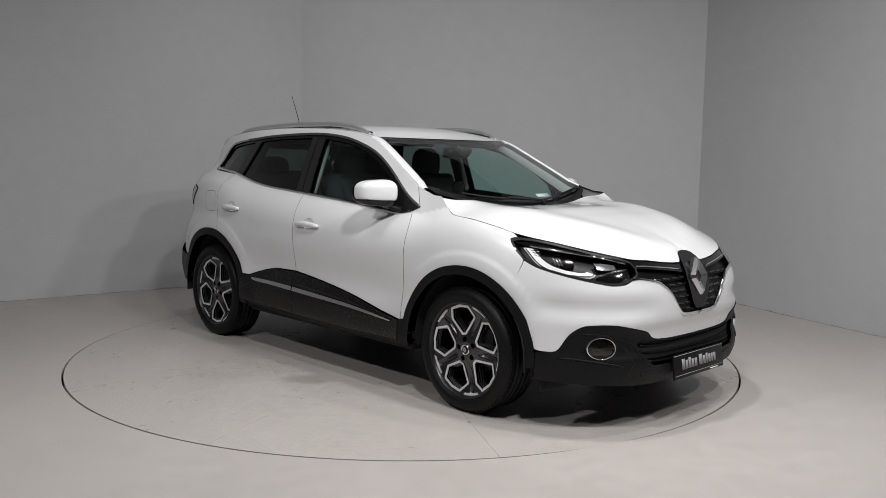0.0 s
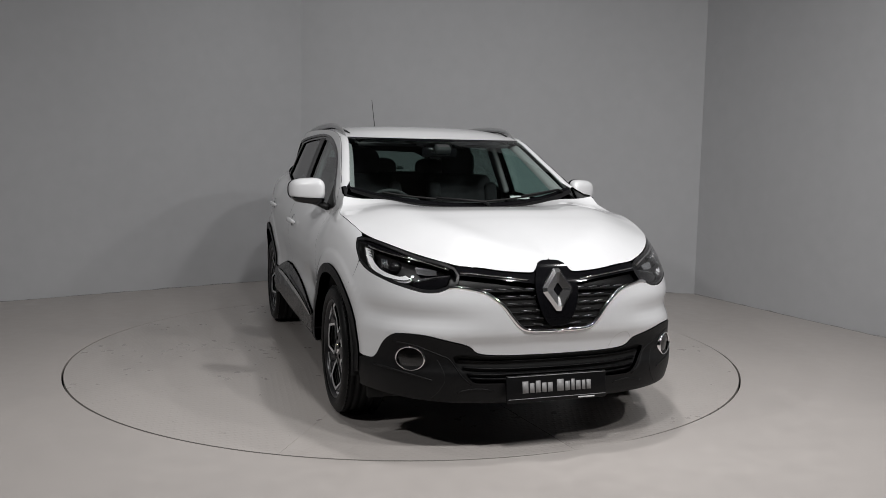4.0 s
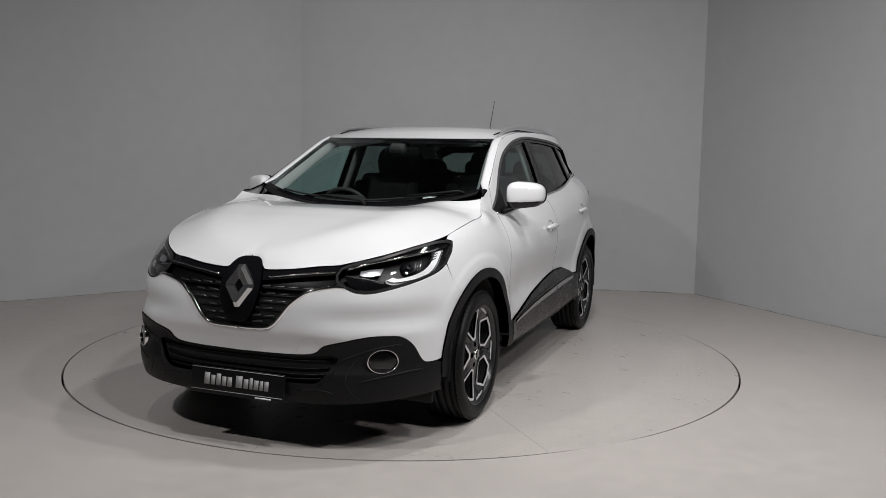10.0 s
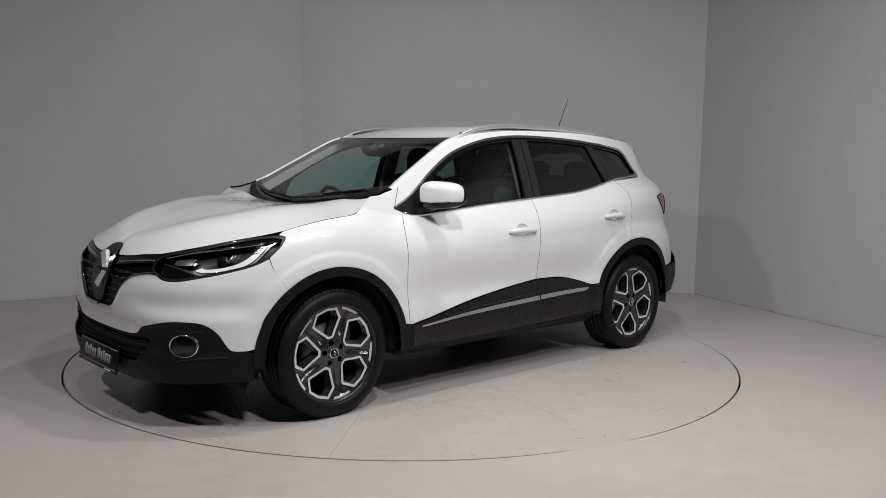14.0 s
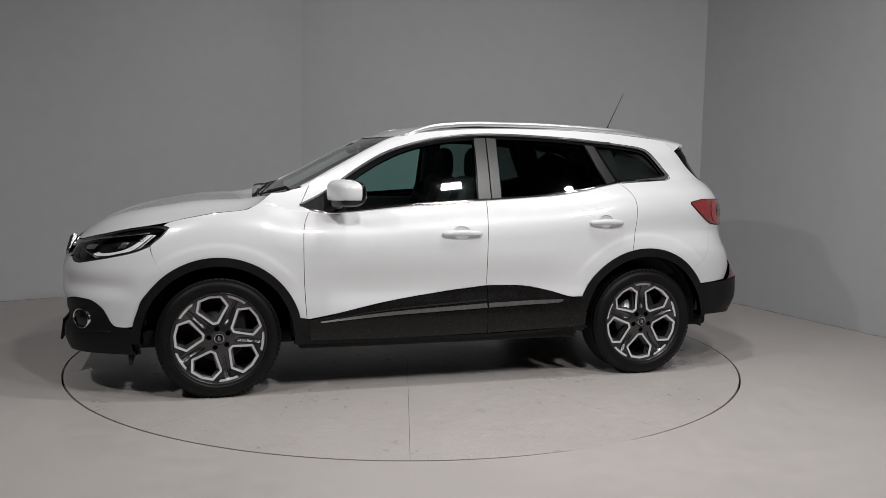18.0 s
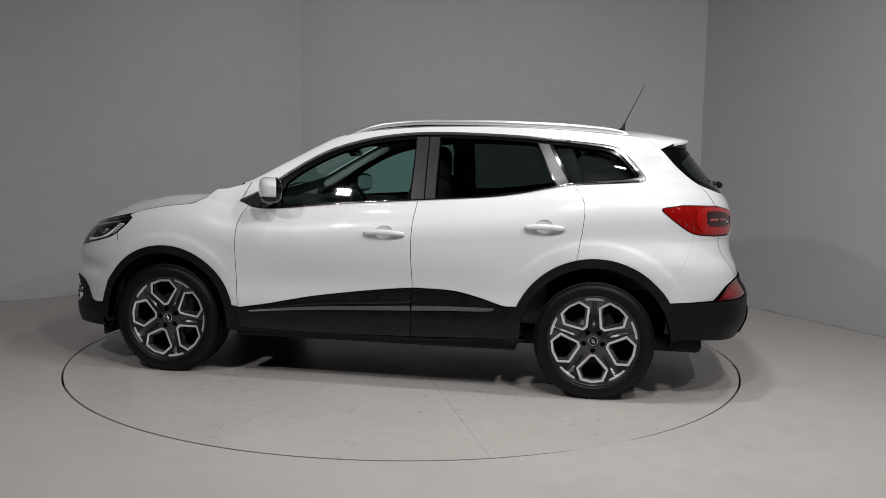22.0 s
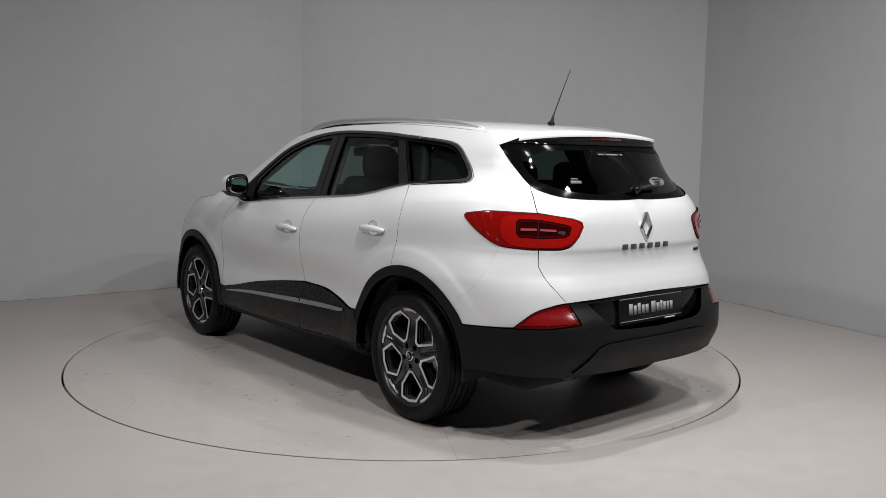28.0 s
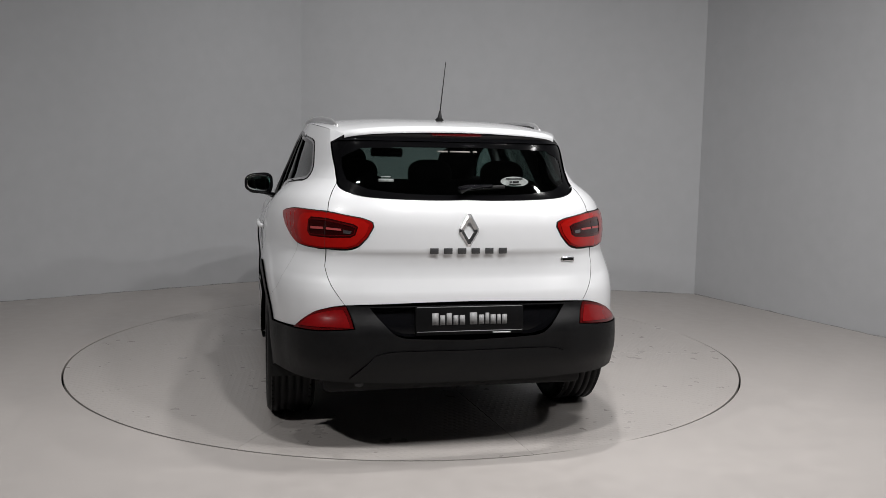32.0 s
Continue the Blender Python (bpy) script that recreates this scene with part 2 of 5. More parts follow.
GAPM = material("gap_shadow_rubber", (0.01, 0.01, 0.01), 0.9, vary=0.2, scale=20)
JOINT = material("dusty_filler_joint", (0.30, 0.295, 0.29), 0.85, vary=0.4, scale=5)
SCUFF = material("dirty_joint", (0.16, 0.15, 0.14), 0.8, vary=0.3, scale=12)


# ---------- mesh helpers ----------
def mesh_of(name, verts, faces, mat, normals=None, flat=False):
    me = bpy.data.meshes.new(name)
    me.from_pydata([tuple(v) for v in verts], [], [tuple(f) for f in faces])
    me.materials.append(mat)
    me.polygons.foreach_set("use_smooth", [not flat] * len(me.polygons))
    me.update()
    if normals is not None:
        me.normals_split_custom_set_from_vertices([tuple(n) for n in normals])
    return me


def part(name, bm, mat, parent, label=""):
    """Links a bmesh or a mesh as one object under a thing or a part."""
    if isinstance(bm, bmesh.types.BMesh):
        me = bpy.data.meshes.new(name)
        bm.to_mesh(me)
        bm.free()
        me.materials.append(mat)
    else:
        me = bm
    ob = new(name, me)
    if parent:
        ob.parent = parent
    if label:
        ob["label"] = label
    return ob


def rounded(pts, closed=False, step=0.025):
    """Catmull-Rom through the points."""
    p = [np.array(q, float) for q in pts]
    if len(p) < 3 and not closed:
        n = max(1, int(np.linalg.norm(p[1] - p[0]) / step))
        return [p[0] + (p[1] - p[0]) * i / n for i in range(n + 1)]
    out, n = [], len(p)
    rng = range(n) if closed else range(n - 1)
    for i in rng:
        b, c = p[i], p[(i + 1) % n]
        a = p[i - 1] if closed or i > 0 else 2 * b - c
        d = p[(i + 2) % n] if closed or i + 2 < n else 2 * c - b
        k = max(1, int(np.ceil(np.linalg.norm(c - b) / step)))
        for j in range(k):
            t = j / k
            out.append(0.5 * (2 * b + (c - a) * t + (2 * a - 5 * b + 4 * c - d) * t * t + (3 * b - a - 3 * c + d) * t ** 3))
    if not closed:
        out.append(p[-1])
    return out


def outline(spec, step=0.025):
    """'u,z u,z / u,z ...': each run between slashes is one smooth curve; runs are joined by straight lines."""
    runs = [[tuple(float(a) for a in q.split(",")) for q in r.split()] for r in spec.split("/")]
    if len(runs) == 1:
        return rounded(runs[0], True, step)
    pts = []
    for i, r in enumerate(runs):
        c = rounded(r, False, step) if len(r) > 1 else [np.array(r[0])]
        nxt = np.array(runs[(i + 1) % len(runs)][0])
        gap = np.linalg.norm(nxt - c[-1])
        pts += c
        if gap > step * 1.5:
            pts += rounded([c[-1], nxt], False, step)[1:-1]
        elif gap < 1e-6:
            pts.pop()
    return pts


def inside(px, py, poly):
    q = np.array(poly)
    x1, y1 = q[:, 0], q[:, 1]
    x2, y2 = np.roll(x1, -1), np.roll(y1, -1)
    hit = np.zeros(len(px), bool)
    for a, b, c, d in zip(x1, y1, x2, y2):
        if b != d:
            hit ^= ((b > py) != (d > py)) & (px < (c - a) * (py - b) / (d - b) + a)
    return hit


def mirrored(half, centre):
    """A half outline that starts and ends on the centre line, completed on the other side."""
    back = [np.array((2 * centre - q[0], q[1])) for q in reversed(half)]
    return list(half) + [q for q in back if abs(q[0] - centre) > 1e-4]


def skin_mesh(name, poly, mat, fun, off=0.0, depth=0.012, grid=0.03, holes=(), sign=1, flip=False, plain=False):
    """Triangulates an outline in (u, v), lays it on the surface fun and turns its edges inwards."""
    loops = [poly] + list(holes)
    pts, edges, spans = [], [], []
    for lp in loops:
        s = len(pts)
        pts += [(float(q[0]), float(q[1])) for q in lp]
        edges += [(s + i, s + (i + 1) % len(lp)) for i in range(len(lp))]
        spans.append((s, len(lp)))
    a = np.array(pts)
    lo, hi = a.min(0), a.max(0)
    gx, gy = np.meshgrid(np.arange(lo[0] + grid / 2, hi[0], grid), np.arange(lo[1] + grid / 2, hi[1], grid * 0.8))
    gx, gy = gx.ravel(), gy.ravel()
    keep = inside(gx, gy, poly)
    for h in holes:
        keep &= ~inside(gx, gy, h)
    gx, gy = gx[keep], gy[keep]
    if len(gx):
        d = np.min(np.hypot(gx[:, None] - a[None, :, 0], gy[:, None] - a[None, :, 1]), axis=1)
        gx, gy = gx[d > grid * 0.35], gy[d > grid * 0.35]
    allp = [Vector(q) for q in pts] + [Vector((x, y)) for x, y in zip(gx, gy)]
    vo, _, fo, ov, _, _ = geometry.delaunay_2d_cdt(allp, edges, [], 0, 1e-6)
    v2 = np.array([tuple(v) for v in vo])
    tri = np.array([tuple(f) for f in fo if len(f) == 3])
    cen = v2[tri].mean(1)
    keep = inside(cen[:, 0], cen[:, 1], poly)
    for h in holes:
        keep &= ~inside(cen[:, 0], cen[:, 1], h)
    tri = tri[keep]
    # orientation: outwards
    P = fun(v2[:, 0], v2[:, 1])
    N = normal(fun, v2[:, 0], v2[:, 1])
    e1, e2 = v2[tri[:, 1]] - v2[tri[:, 0]], v2[tri[:, 2]] - v2[tri[:, 0]]
    area = e1[:, 0] * e2[:, 1] - e1[:, 1] * e2[:, 0]
    tri = np.where((area > 0)[:, None], tri, tri[:, ::-1])
    outward = -1.0 if not flip else 1.0
    N = N * outward
    if outward < 0:
        tri = tri[:, ::-1]
    P = P + N * off
    verts, norms, faces = [*P], [*N], [list(t) for t in tri]
    if depth:
        for li, lp in enumerate(loops):
            b = np.array([(q[0], q[1]) for q in lp])
            A = fun(b[:, 0], b[:, 1])
            M = normal(fun, b[:, 0], b[:, 1]) * outward
            top = A + M * off
            low = A + M * (off - depth)
            tang = np.roll(top, -1, 0) - np.roll(top, 1, 0)
            side = np.cross(tang, M)
            side /= np.maximum(np.linalg.norm(side, axis=1, keepdims=True), 1e-9)
            ar = np.sum(b[:, 0] * np.roll(b[:, 1], -1) - np.roll(b[:, 0], -1) * b[:, 1])
            sg = np.sign(ar) * outward * (1 if li == 0 else -1)
            s = len(verts)
            n = len(b)
            for i in range(n):
                verts += [top[i], low[i]]
                norms += [side[i] * sg, side[i] * sg]
            for i in range(n):
                j = (i + 1) % n
                q = [s + 2 * i, s + 2 * i + 1, s + 2 * j + 1, s + 2 * j]
                faces.append(q if sg * 1 < 0 else q[::-1])
    V, Nn = np.array(verts), np.array(norms)
    if sign < 0:
        V = V * (1, -1, 1)
        Nn = Nn * (1, -1, 1)
        faces = [f[::-1] for f in faces]
    return mesh_of(name, V, faces, mat, None if plain else Nn)


def skin(name, poly, mat, parent, label="", both=True, full=None, **kw):
    """A panel of the body skin; both: one on each side of the car; full: mirrored about that u into one piece."""
    if isinstance(poly, str):
        poly = outline(poly)
    if full is not None:
        return part(name, skin_mesh(name, mirrored(poly, full), mat, body, **kw), mat, parent, label)
    obs = [part(name, skin_mesh(name, poly, mat, body, **kw), mat, parent, label)]
    if both:
        obs.append(part(name, skin_mesh(name, poly, mat, body, sign=-1, **kw), mat, parent, label))
    return obs


def grid_mesh(name, P, mat, close_u=False, close_v=False, flip=False, flat=False):
    """Quads over an array of points (nu, nv, 3)."""
    nu, nv = P.shape[:2]
    faces = []
    for i in range(nu if close_u else nu - 1):
        for j in range(nv if close_v else nv - 1):
            a, b = i * nv + j, ((i + 1) % nu) * nv + j
            c, d = ((i + 1) % nu) * nv + (j + 1) % nv, i * nv + (j + 1) % nv
            faces.append((a, b, c, d) if not flip else (d, c, b, a))
    return mesh_of(name, P.reshape(-1, 3), faces, mat, flat=flat)


def tube_mesh(name, pts, rad, mat, seg=8, flatten=1.0, up=(0, 0, 1), cap=True):
    """A tube of elliptic section along points; rad may be a list."""
    p = np.array(pts, float)
    n = len(p)
    rad = np.full(n, rad) if np.isscalar(rad) else np.array(rad)
    tg = np.gradient(p, axis=0)
    tg /= np.maximum(np.linalg.norm(tg, axis=1, keepdims=True), 1e-9)
    up = np.array(up, float)
    sd = np.cross(tg, up)
    sd /= np.maximum(np.linalg.norm(sd, axis=1, keepdims=True), 1e-9)
    nn = np.cross(sd, tg)
    a = np.linspace(0, 2 * np.pi, seg, endpoint=False)
    V = p[:, None] + rad[:, None, None] * (np.cos(a)[None, :, None] * sd[:, None] + flatten * np.sin(a)[None, :, None] * nn[:, None])
    faces = []
    for i in range(n - 1):
        for j in range(seg):
            k = (j + 1) % seg
            faces.append((i * seg + j, i * seg + k, (i + 1) * seg + k, (i + 1) * seg + j))
    if cap:
        faces += [tuple(range(seg))[::-1], tuple((n - 1) * seg + j for j in range(seg))]
    return mesh_of(name, V.reshape(-1, 3), faces, mat)


def on_body(path, off=0.0, sign=1):
    a = np.array([(q[0], q[1]) for q in path])
    P = body(a[:, 0], a[:, 1]) - normal(body, a[:, 0], a[:, 1]) * off
    return P * (1, sign, 1)


def strip(name, spec, mat, parent, rad, off=0.0, label="", flatten=1.0, both=True, closed=False):
    """A moulding that follows the skin."""
    path = rounded([tuple(float(a) for a in q.split(",")) for q in spec.split()], closed, 0.03)
    if closed:
        path = path + [path[0]]
    for s in ((1, -1) if both else (1,)):
        P = on_body(path, off, s)
        part(name, tube_mesh(name, P, rad, mat, 8, flatten), mat, parent, label)


def box_bm(sx, sy, sz, bevel=0.01, seg=2, m=Matrix()):
    bm = bmesh.new()
    bmesh.ops.create_cube(bm, size=1, matrix=Matrix.Diagonal((sx, sy, sz, 1)))
    if bevel:
        bmesh.ops.bevel(bm, geom=bm.edges[:], offset=bevel, segments=seg, affect="EDGES", profile=0.5)
    bmesh.ops.transform(bm, matrix=m, verts=bm.verts)
    for f in bm.faces:
        f.smooth = True
    return bm


def lathe(name, prof, mat, seg=64, axis="y", flat=False):
    """Turns (radius, along) pairs round the axis."""
    a = np.linspace(0, 2 * np.pi, seg, endpoint=False)
    pr = np.array(prof, float)
    P = np.zeros((seg, len(pr), 3))
    P[..., 0] = np.cos(a)[:, None] * pr[None, :, 0]
    P[..., 2] = np.sin(a)[:, None] * pr[None, :, 0]
    P[..., 1] = pr[None, :, 1]
    me = grid_mesh(name, P, mat, close_u=True, flip=True, flat=flat)
    return me


# ---------- the room ----------
def wall_piece(name, a, b, height, thick, mat, label):
    """An upright slab from plan point a to b, thick to the right of the way a to b."""
    a, b = Vector(a), Vector(b)
    d = (b - a).normalized()
    n = Vector((d.y, -d.x)) * -thick
    bm = bmesh.new()
    base = [bm.verts.new((q.x, q.y, 0)) for q in (a, b, b + n, a + n)]
    f = bm.faces.new(base)
    ex = bmesh.ops.extrude_face_region(bm, geom=[f])
    bmesh.ops.translate(bm, vec=(0, 0, height), verts=[v for v in ex["geom"] if isinstance(v, bmesh.types.BMVert)])
    bmesh.ops.recalc_face_normals(bm, faces=bm.faces)
    return tagged(part(name, bm, mat, None), label, "wall", kind="structure")


RING = 2.266
HIGH = 4.6
C1, C2 = (-1.19, 3.50), (2.98, 2.62)
wall_piece("wall_left", (-7.2, -0.62), C1, HIGH, 0.12, WALLP, "matt light grey painted studio wall standing on the floor")
wall_piece("wall_back", C1, C2, HIGH, 0.12, WALLP, "matt light grey painted studio wall behind the turntable")
wall_piece("wall_right", C2, (5.35, -3.4), HIGH, 0.12, WALLP, "matt light grey painted studio wall with scuffed foot")
# unseen walls added to close the room; their grey sets the frontal bounce
wall_piece("wall_side", (5.35, -3.4), (6.2, -9.5), HIGH, 0.12, HALLP, "plain grey hall wall beside the studio")
wall_piece("wall_rear", (6.2, -9.5), (-7.2, -9.5), HIGH, 0.12, HALLP, "plain grey hall wall facing the studio")
wall_piece("wall_hall", (-7.2, -9.5), (-7.2, -0.62), HIGH, 0.12, HALLP, "plain grey hall wall beside the studio")
part_c = box_bm(16, 16, 0.1, 0, 1, pose(-0.3, -2.9, HIGH + 0.052))
tagged(part("ceiling", part_c, CEILP, None), "plain dark painted ceiling over the studio", "ceiling", kind="structure")

def ring_edge(a):
    """Radius of the hole's rim: the gap round the deck is wide at the sides and clogged with paint in places."""
    d = math.degrees(a) % 360
    gap = float(GAPW(d)) + 0.0007 * math.sin(37 * a) * math.sin(11 * a)
    return RING - 0.006 + max(0.0004, gap)


GAPW = spl((0, 0.008), (8, 0.006), (14, 0.003), (17, 0.0006), (25, 0.0006), (28, 0.006), (90, 0.007), (150, 0.007), (165, 0.009), (180, 0.013), (215, 0.013), (245, 0.013), (270, 0.0125), (284, 0.009), (290, 0.003), (292, 0.0006), (298, 0.0006), (300, 0.005), (312, 0.010), (330, 0.013), (348, 0.012), (360, 0.008))


def floor_mesh():
    """The hall floor: a broad sheet with a round hole for the turntable."""
    seg = 240
    vs, fs = [], []
    rad = [RING + 0.006, 2.6, 3.4, 5.0, 12.0]
    for k, r in enumerate(rad):
        for i in range(seg):
            a = 2 * math.pi * i / seg
            r_ = ring_edge(a) if k == 0 else r
            vs.append((r_ * math.cos(a), r_ * math.sin(a), 0))
    for k in range(len(rad) - 1):
        for i in range(seg):
            j = (i + 1) % seg
            fs.append((k * seg + i, (k + 1) * seg + i, (k + 1) * seg + j, k * seg + j))
    s = len(vs)
    for i in range(seg):
        a = 2 * math.pi * i / seg
        vs.append((ring_edge(a) * math.cos(a), ring_edge(a) * math.sin(a), -0.06))
    for i in range(seg):
        j = (i + 1) % seg
        fs.append((i, j, s + j, s + i))
    return mesh_of("floor", vs, fs, FLOORP, flat=True)


floor = tagged(part("floor", floor_mesh(), FLOORP, None), "smooth beige-grey painted concrete studio floor", "floor", kind="structure")
pit = bmesh.new()
bmesh.ops.create_circle(pit, cap_ends=True, radius=RING + 0.1, segments=96, matrix=pose(0, 0, -0.06))
tagged(part("pit", pit, GAPM, None), "dark pit floor under the turntable", "floor", kind="structure")


def wall_joint(a, b, seed):
    """The dirty, uneven filler line where a wall meets the floor."""
    rnd = random.Random(seed)
    a, b = Vector(a), Vector(b)
    d = (b - a).normalized()
    inn = Vector((d.y, -d.x))
    length = (b - a).length
    n = int(length / 0.035)
    vs, fs = [], []
    h, w = 0.006, 0.006
    for i in range(n + 1):
        h = min(0.011, max(0.002, h + rnd.uniform(-0.004, 0.004)))
        w = min(0.014, max(0.0035, w + rnd.uniform(-0.005, 0.005)))
        q = a + d * (length * i / n)
        p = q + inn * 0.003
        r = q + inn * w
        vs += [(q.x, q.y, h), (p.x, p.y, h), (r.x, r.y, 0.003), (r.x, r.y, 0.0)]
    for i in range(n):
        for k in range(3):
            fs.append((4 * i + k, 4 * i + k + 1, 4 * i + k + 5, 4 * i + k + 4))
    return tagged(part("trim", mesh_of("trim", vs, fs, JOINT, flat=True), JOINT, None), "thin dirty filler joint between wall and floor", "joint", kind="structure")


wall_joint((-7.1, -0.56), C1, 3)
wall_joint(C1, C2, 4)
wall_joint(C2, (5.3, -3.3), 5)

# ---------- turntable ----------
turntable = tagged(new("turntable"), "round beige painted steel turntable flush with the floor", "turntable")


def sector_mesh(a0, a1, r0, r1):
    """One plate of the deck, a pie slice with a thin open joint on both sides."""
    n = 20
    vs, fs = [], []
    gap = 0.0008
    ring_r = [r0, 0.9, 1.5, 1.9, r1]
    for r in ring_r:
        e = gap / r
        for i in range(n + 1):
            a = a0 + e + (a1 - a0 - 2 * e) * i / n
            vs.append((r * math.cos(a), r * math.sin(a), 0))
    for k in range(len(ring_r) - 1):
        for i in range(n):
            fs.append((k * (n + 1) + i, (k + 1) * (n + 1) + i, (k + 1) * (n + 1) + i + 1, k * (n + 1) + i + 1))
    loop = [i for i in range(n + 1)] + [(k + 1) * (n + 1) - 1 for k in range(1, len(ring_r))] + [(len(ring_r) - 1) * (n + 1) + i for i in range(n - 1, -1, -1)] + [k * (n + 1) for k in range(len(ring_r) - 2, 0, -1)]
    s0 = len(vs)
    vs += [(vs[i][0], vs[i][1], -0.03) for i in loop]
    for i in range(len(loop)):
        j = (i + 1) % len(loop)
        fs.append((loop[i], loop[j], s0 + j, s0 + i))
    return mesh_of("deck_plate", vs, fs, TABLEP, flat=True)


def tread_mesh(a0, a1, r0, r1, turn):
    """Raised tear-shaped studs of chequer plate, joined."""
    vs, fs = [], []
    pitch, row = 0.052, 0.026
    lx, ly, h = 0.021, 0.0085, 0.0015
    am = (a0 + a1) / 2 + turn
    ca, sa = math.cos(am), math.sin(am)
    rnd = random.Random(5)
    k = 0
    y = -1.3
    while y < 1.3:
        x = 0.0
        while x < 2.3:
            px, py = x + (pitch / 2 if k % 2 else 0), y
            X, Y = px * ca - py * sa, px * sa + py * ca
            r, a = math.hypot(X, Y), (math.atan2(Y, X) - a0) % (2 * math.pi)
            if r0 < r < r1 and 0.02 / max(r, 0.1) < a < a1 - a0 - 0.02 / max(r, 0.1):
                t_ = am + (0.85 if k % 2 else -0.85)
                c, s_ = math.cos(t_), math.sin(t_)
                hh = h * rnd.uniform(0.9, 1.1)
                b0 = len(vs)
                for u, v in ((lx, 0), (lx * 0.35, ly), (-lx * 0.35, ly), (-lx, 0), (-lx * 0.35, -ly), (lx * 0.35, -ly)):
                    vs.append((X + u * c - v * s_, Y + u * s_ + v * c, 0.0002))
                vs.append((X + 0.35 * lx * c, Y + 0.35 * lx * s_, hh))
                vs.append((X - 0.35 * lx * c, Y - 0.35 * lx * s_, hh))
                p, q = b0 + 6, b0 + 7
                fs += [(b0, b0 + 1, p), (b0 + 1, b0 + 2, q, p), (b0 + 2, b0 + 3, q), (b0 + 3, b0 + 4, q), (b0 + 4, b0 + 5, p, q), (b0 + 5, b0, p)]
            x += pitch
        y += row
        k += 1
    return mesh_of("tread_stud", vs, fs, TABLEP, flat=False)


for i in range(10):
    a0 = radians(5 + 36 * i)
    a1 = a0 + radians(36)
    pl = part("deck_plate", sector_mesh(a0, a1, 0.25, RING - 0.006), TABLEP, turntable)
    tagged(part("tread_stud", tread_mesh(a0, a1, 0.3, RING - 0.03, 0.0), TABLEP, pl), kind="stuff")
hubp = bmesh.new()
bmesh.ops.create_cone(hubp, cap_ends=True, segments=48, radius1=0.2495, radius2=0.2495, depth=0.02, matrix=pose(0, 0, -0.01))
hub_plate = part("hub_plate", hubp, TABLEP, turntable)
for a0 in (0.0, math.pi):
    tagged(part("tread_stud", tread_mesh(a0, a0 + math.pi, 0.0, 0.235, 0.0), TABLEP, hub_plate), kind="stuff")
under = bmesh.new()
bmesh.ops.create_cone(under, cap_ends=True, segments=96, radius1=RING - 0.01, radius2=RING - 0.01, depth=0.01, matrix=pose(0, 0, -0.035))
part("under_plate", under, SCUFF, turntable)

# ---------- the car ----------
car = tagged(new("car"), "white compact crossover car with black cladding and alloy wheels", "car")

# door, window and arch lines
SEAM1 = "0.805,1.061 0.828,1.02 0.845,0.97 0.852,0.90 0.852,0.77 0.846,0.6 0.836,0.443"
SEAM2 = "-0.268,1.117 -0.253,0.97 -0.250,0.80 -0.257,0.603"
SEAM3 = "-1.225,1.231 -1.275,1.175 -1.291,1.11 -1.282,1.01 -1.264,0.90 -1.252,0.845"
WTOP = "0.862,1.085 0.723,1.157 0.521,1.295 0.351,1.391 0.181,1.451 -0.031,1.497 -0.315,1.520 -0.707,1.512 -1.11,1.487 -1.41,1.467 -1.565,1.451 -1.635,1.423 -1.695,1.352 -1.735,1.282"
WBOT = "-1.728,1.262 -1.685,1.253 -1.59,1.248 -1.249,1.232 -0.857,1.169 -0.676,1.145 -0.325,1.121 0.191,1.085 0.526,1.052 0.655,1.043 0.805,1.061"


def rev(spec):
    return " ".join(reversed(spec.split()))


def arch_pts(cx, r, a0, a1, n=14, z0=0.34, sq=1.0):
    """Points of a wheel arch in side view, from angle a0 to a1 (degrees, 0 towards the front)."""
    out = []
    for i in range(n + 1):
        a = radians(a0 + (a1 - a0) * i / n)
        x, z = cx + r * math.cos(a), z0 + r * math.sin(a) * sq
        out.append("%.4f,%.4f" % (u_side(x, z), z))
    return " ".join(out)


GAP = 0.0017


def shrink(poly, d=GAP):
    """Moves an outline inwards by d, to leave the shut lines open."""
    q = np.array([(a[0], a[1]) for a in poly])
    ar = np.sum(q[:, 0] * np.roll(q[:, 1], -1) - np.roll(q[:, 0], -1) * q[:, 1])
    e = np.roll(q, -1, 0) - q
    l = np.maximum(np.linalg.norm(e, axis=1, keepdims=True), 1e-9)
    n = np.stack([-e[:, 1], e[:, 0]], 1) / l * np.sign(ar)
    m = n + np.roll(n, 1, 0)
    m /= np.maximum(np.linalg.norm(m, axis=1, keepdims=True), 0.35)
    return [a for a in q + m * d]


def panel(name, spec, mat=PAINT, label="", **kw):
    return skin(name, shrink(outline(spec)), mat, car, label, **kw)


ARCHF_OUT = (1.323, 0.462)
ARCHR_OUT = (-1.323, 0.478)

def cup_outline(mid, zc_, grow=0.0):
    """The hollow behind a door handle."""
    return outline(" ".join("%.4f,%.4f" % (mid + (0.056 + grow) * math.cos(a), zc_ + 0.004 + (0.040 + grow) * math.sin(a)) for a in np.linspace(0, 2 * np.pi, 16, endpoint=False)), 0.012)


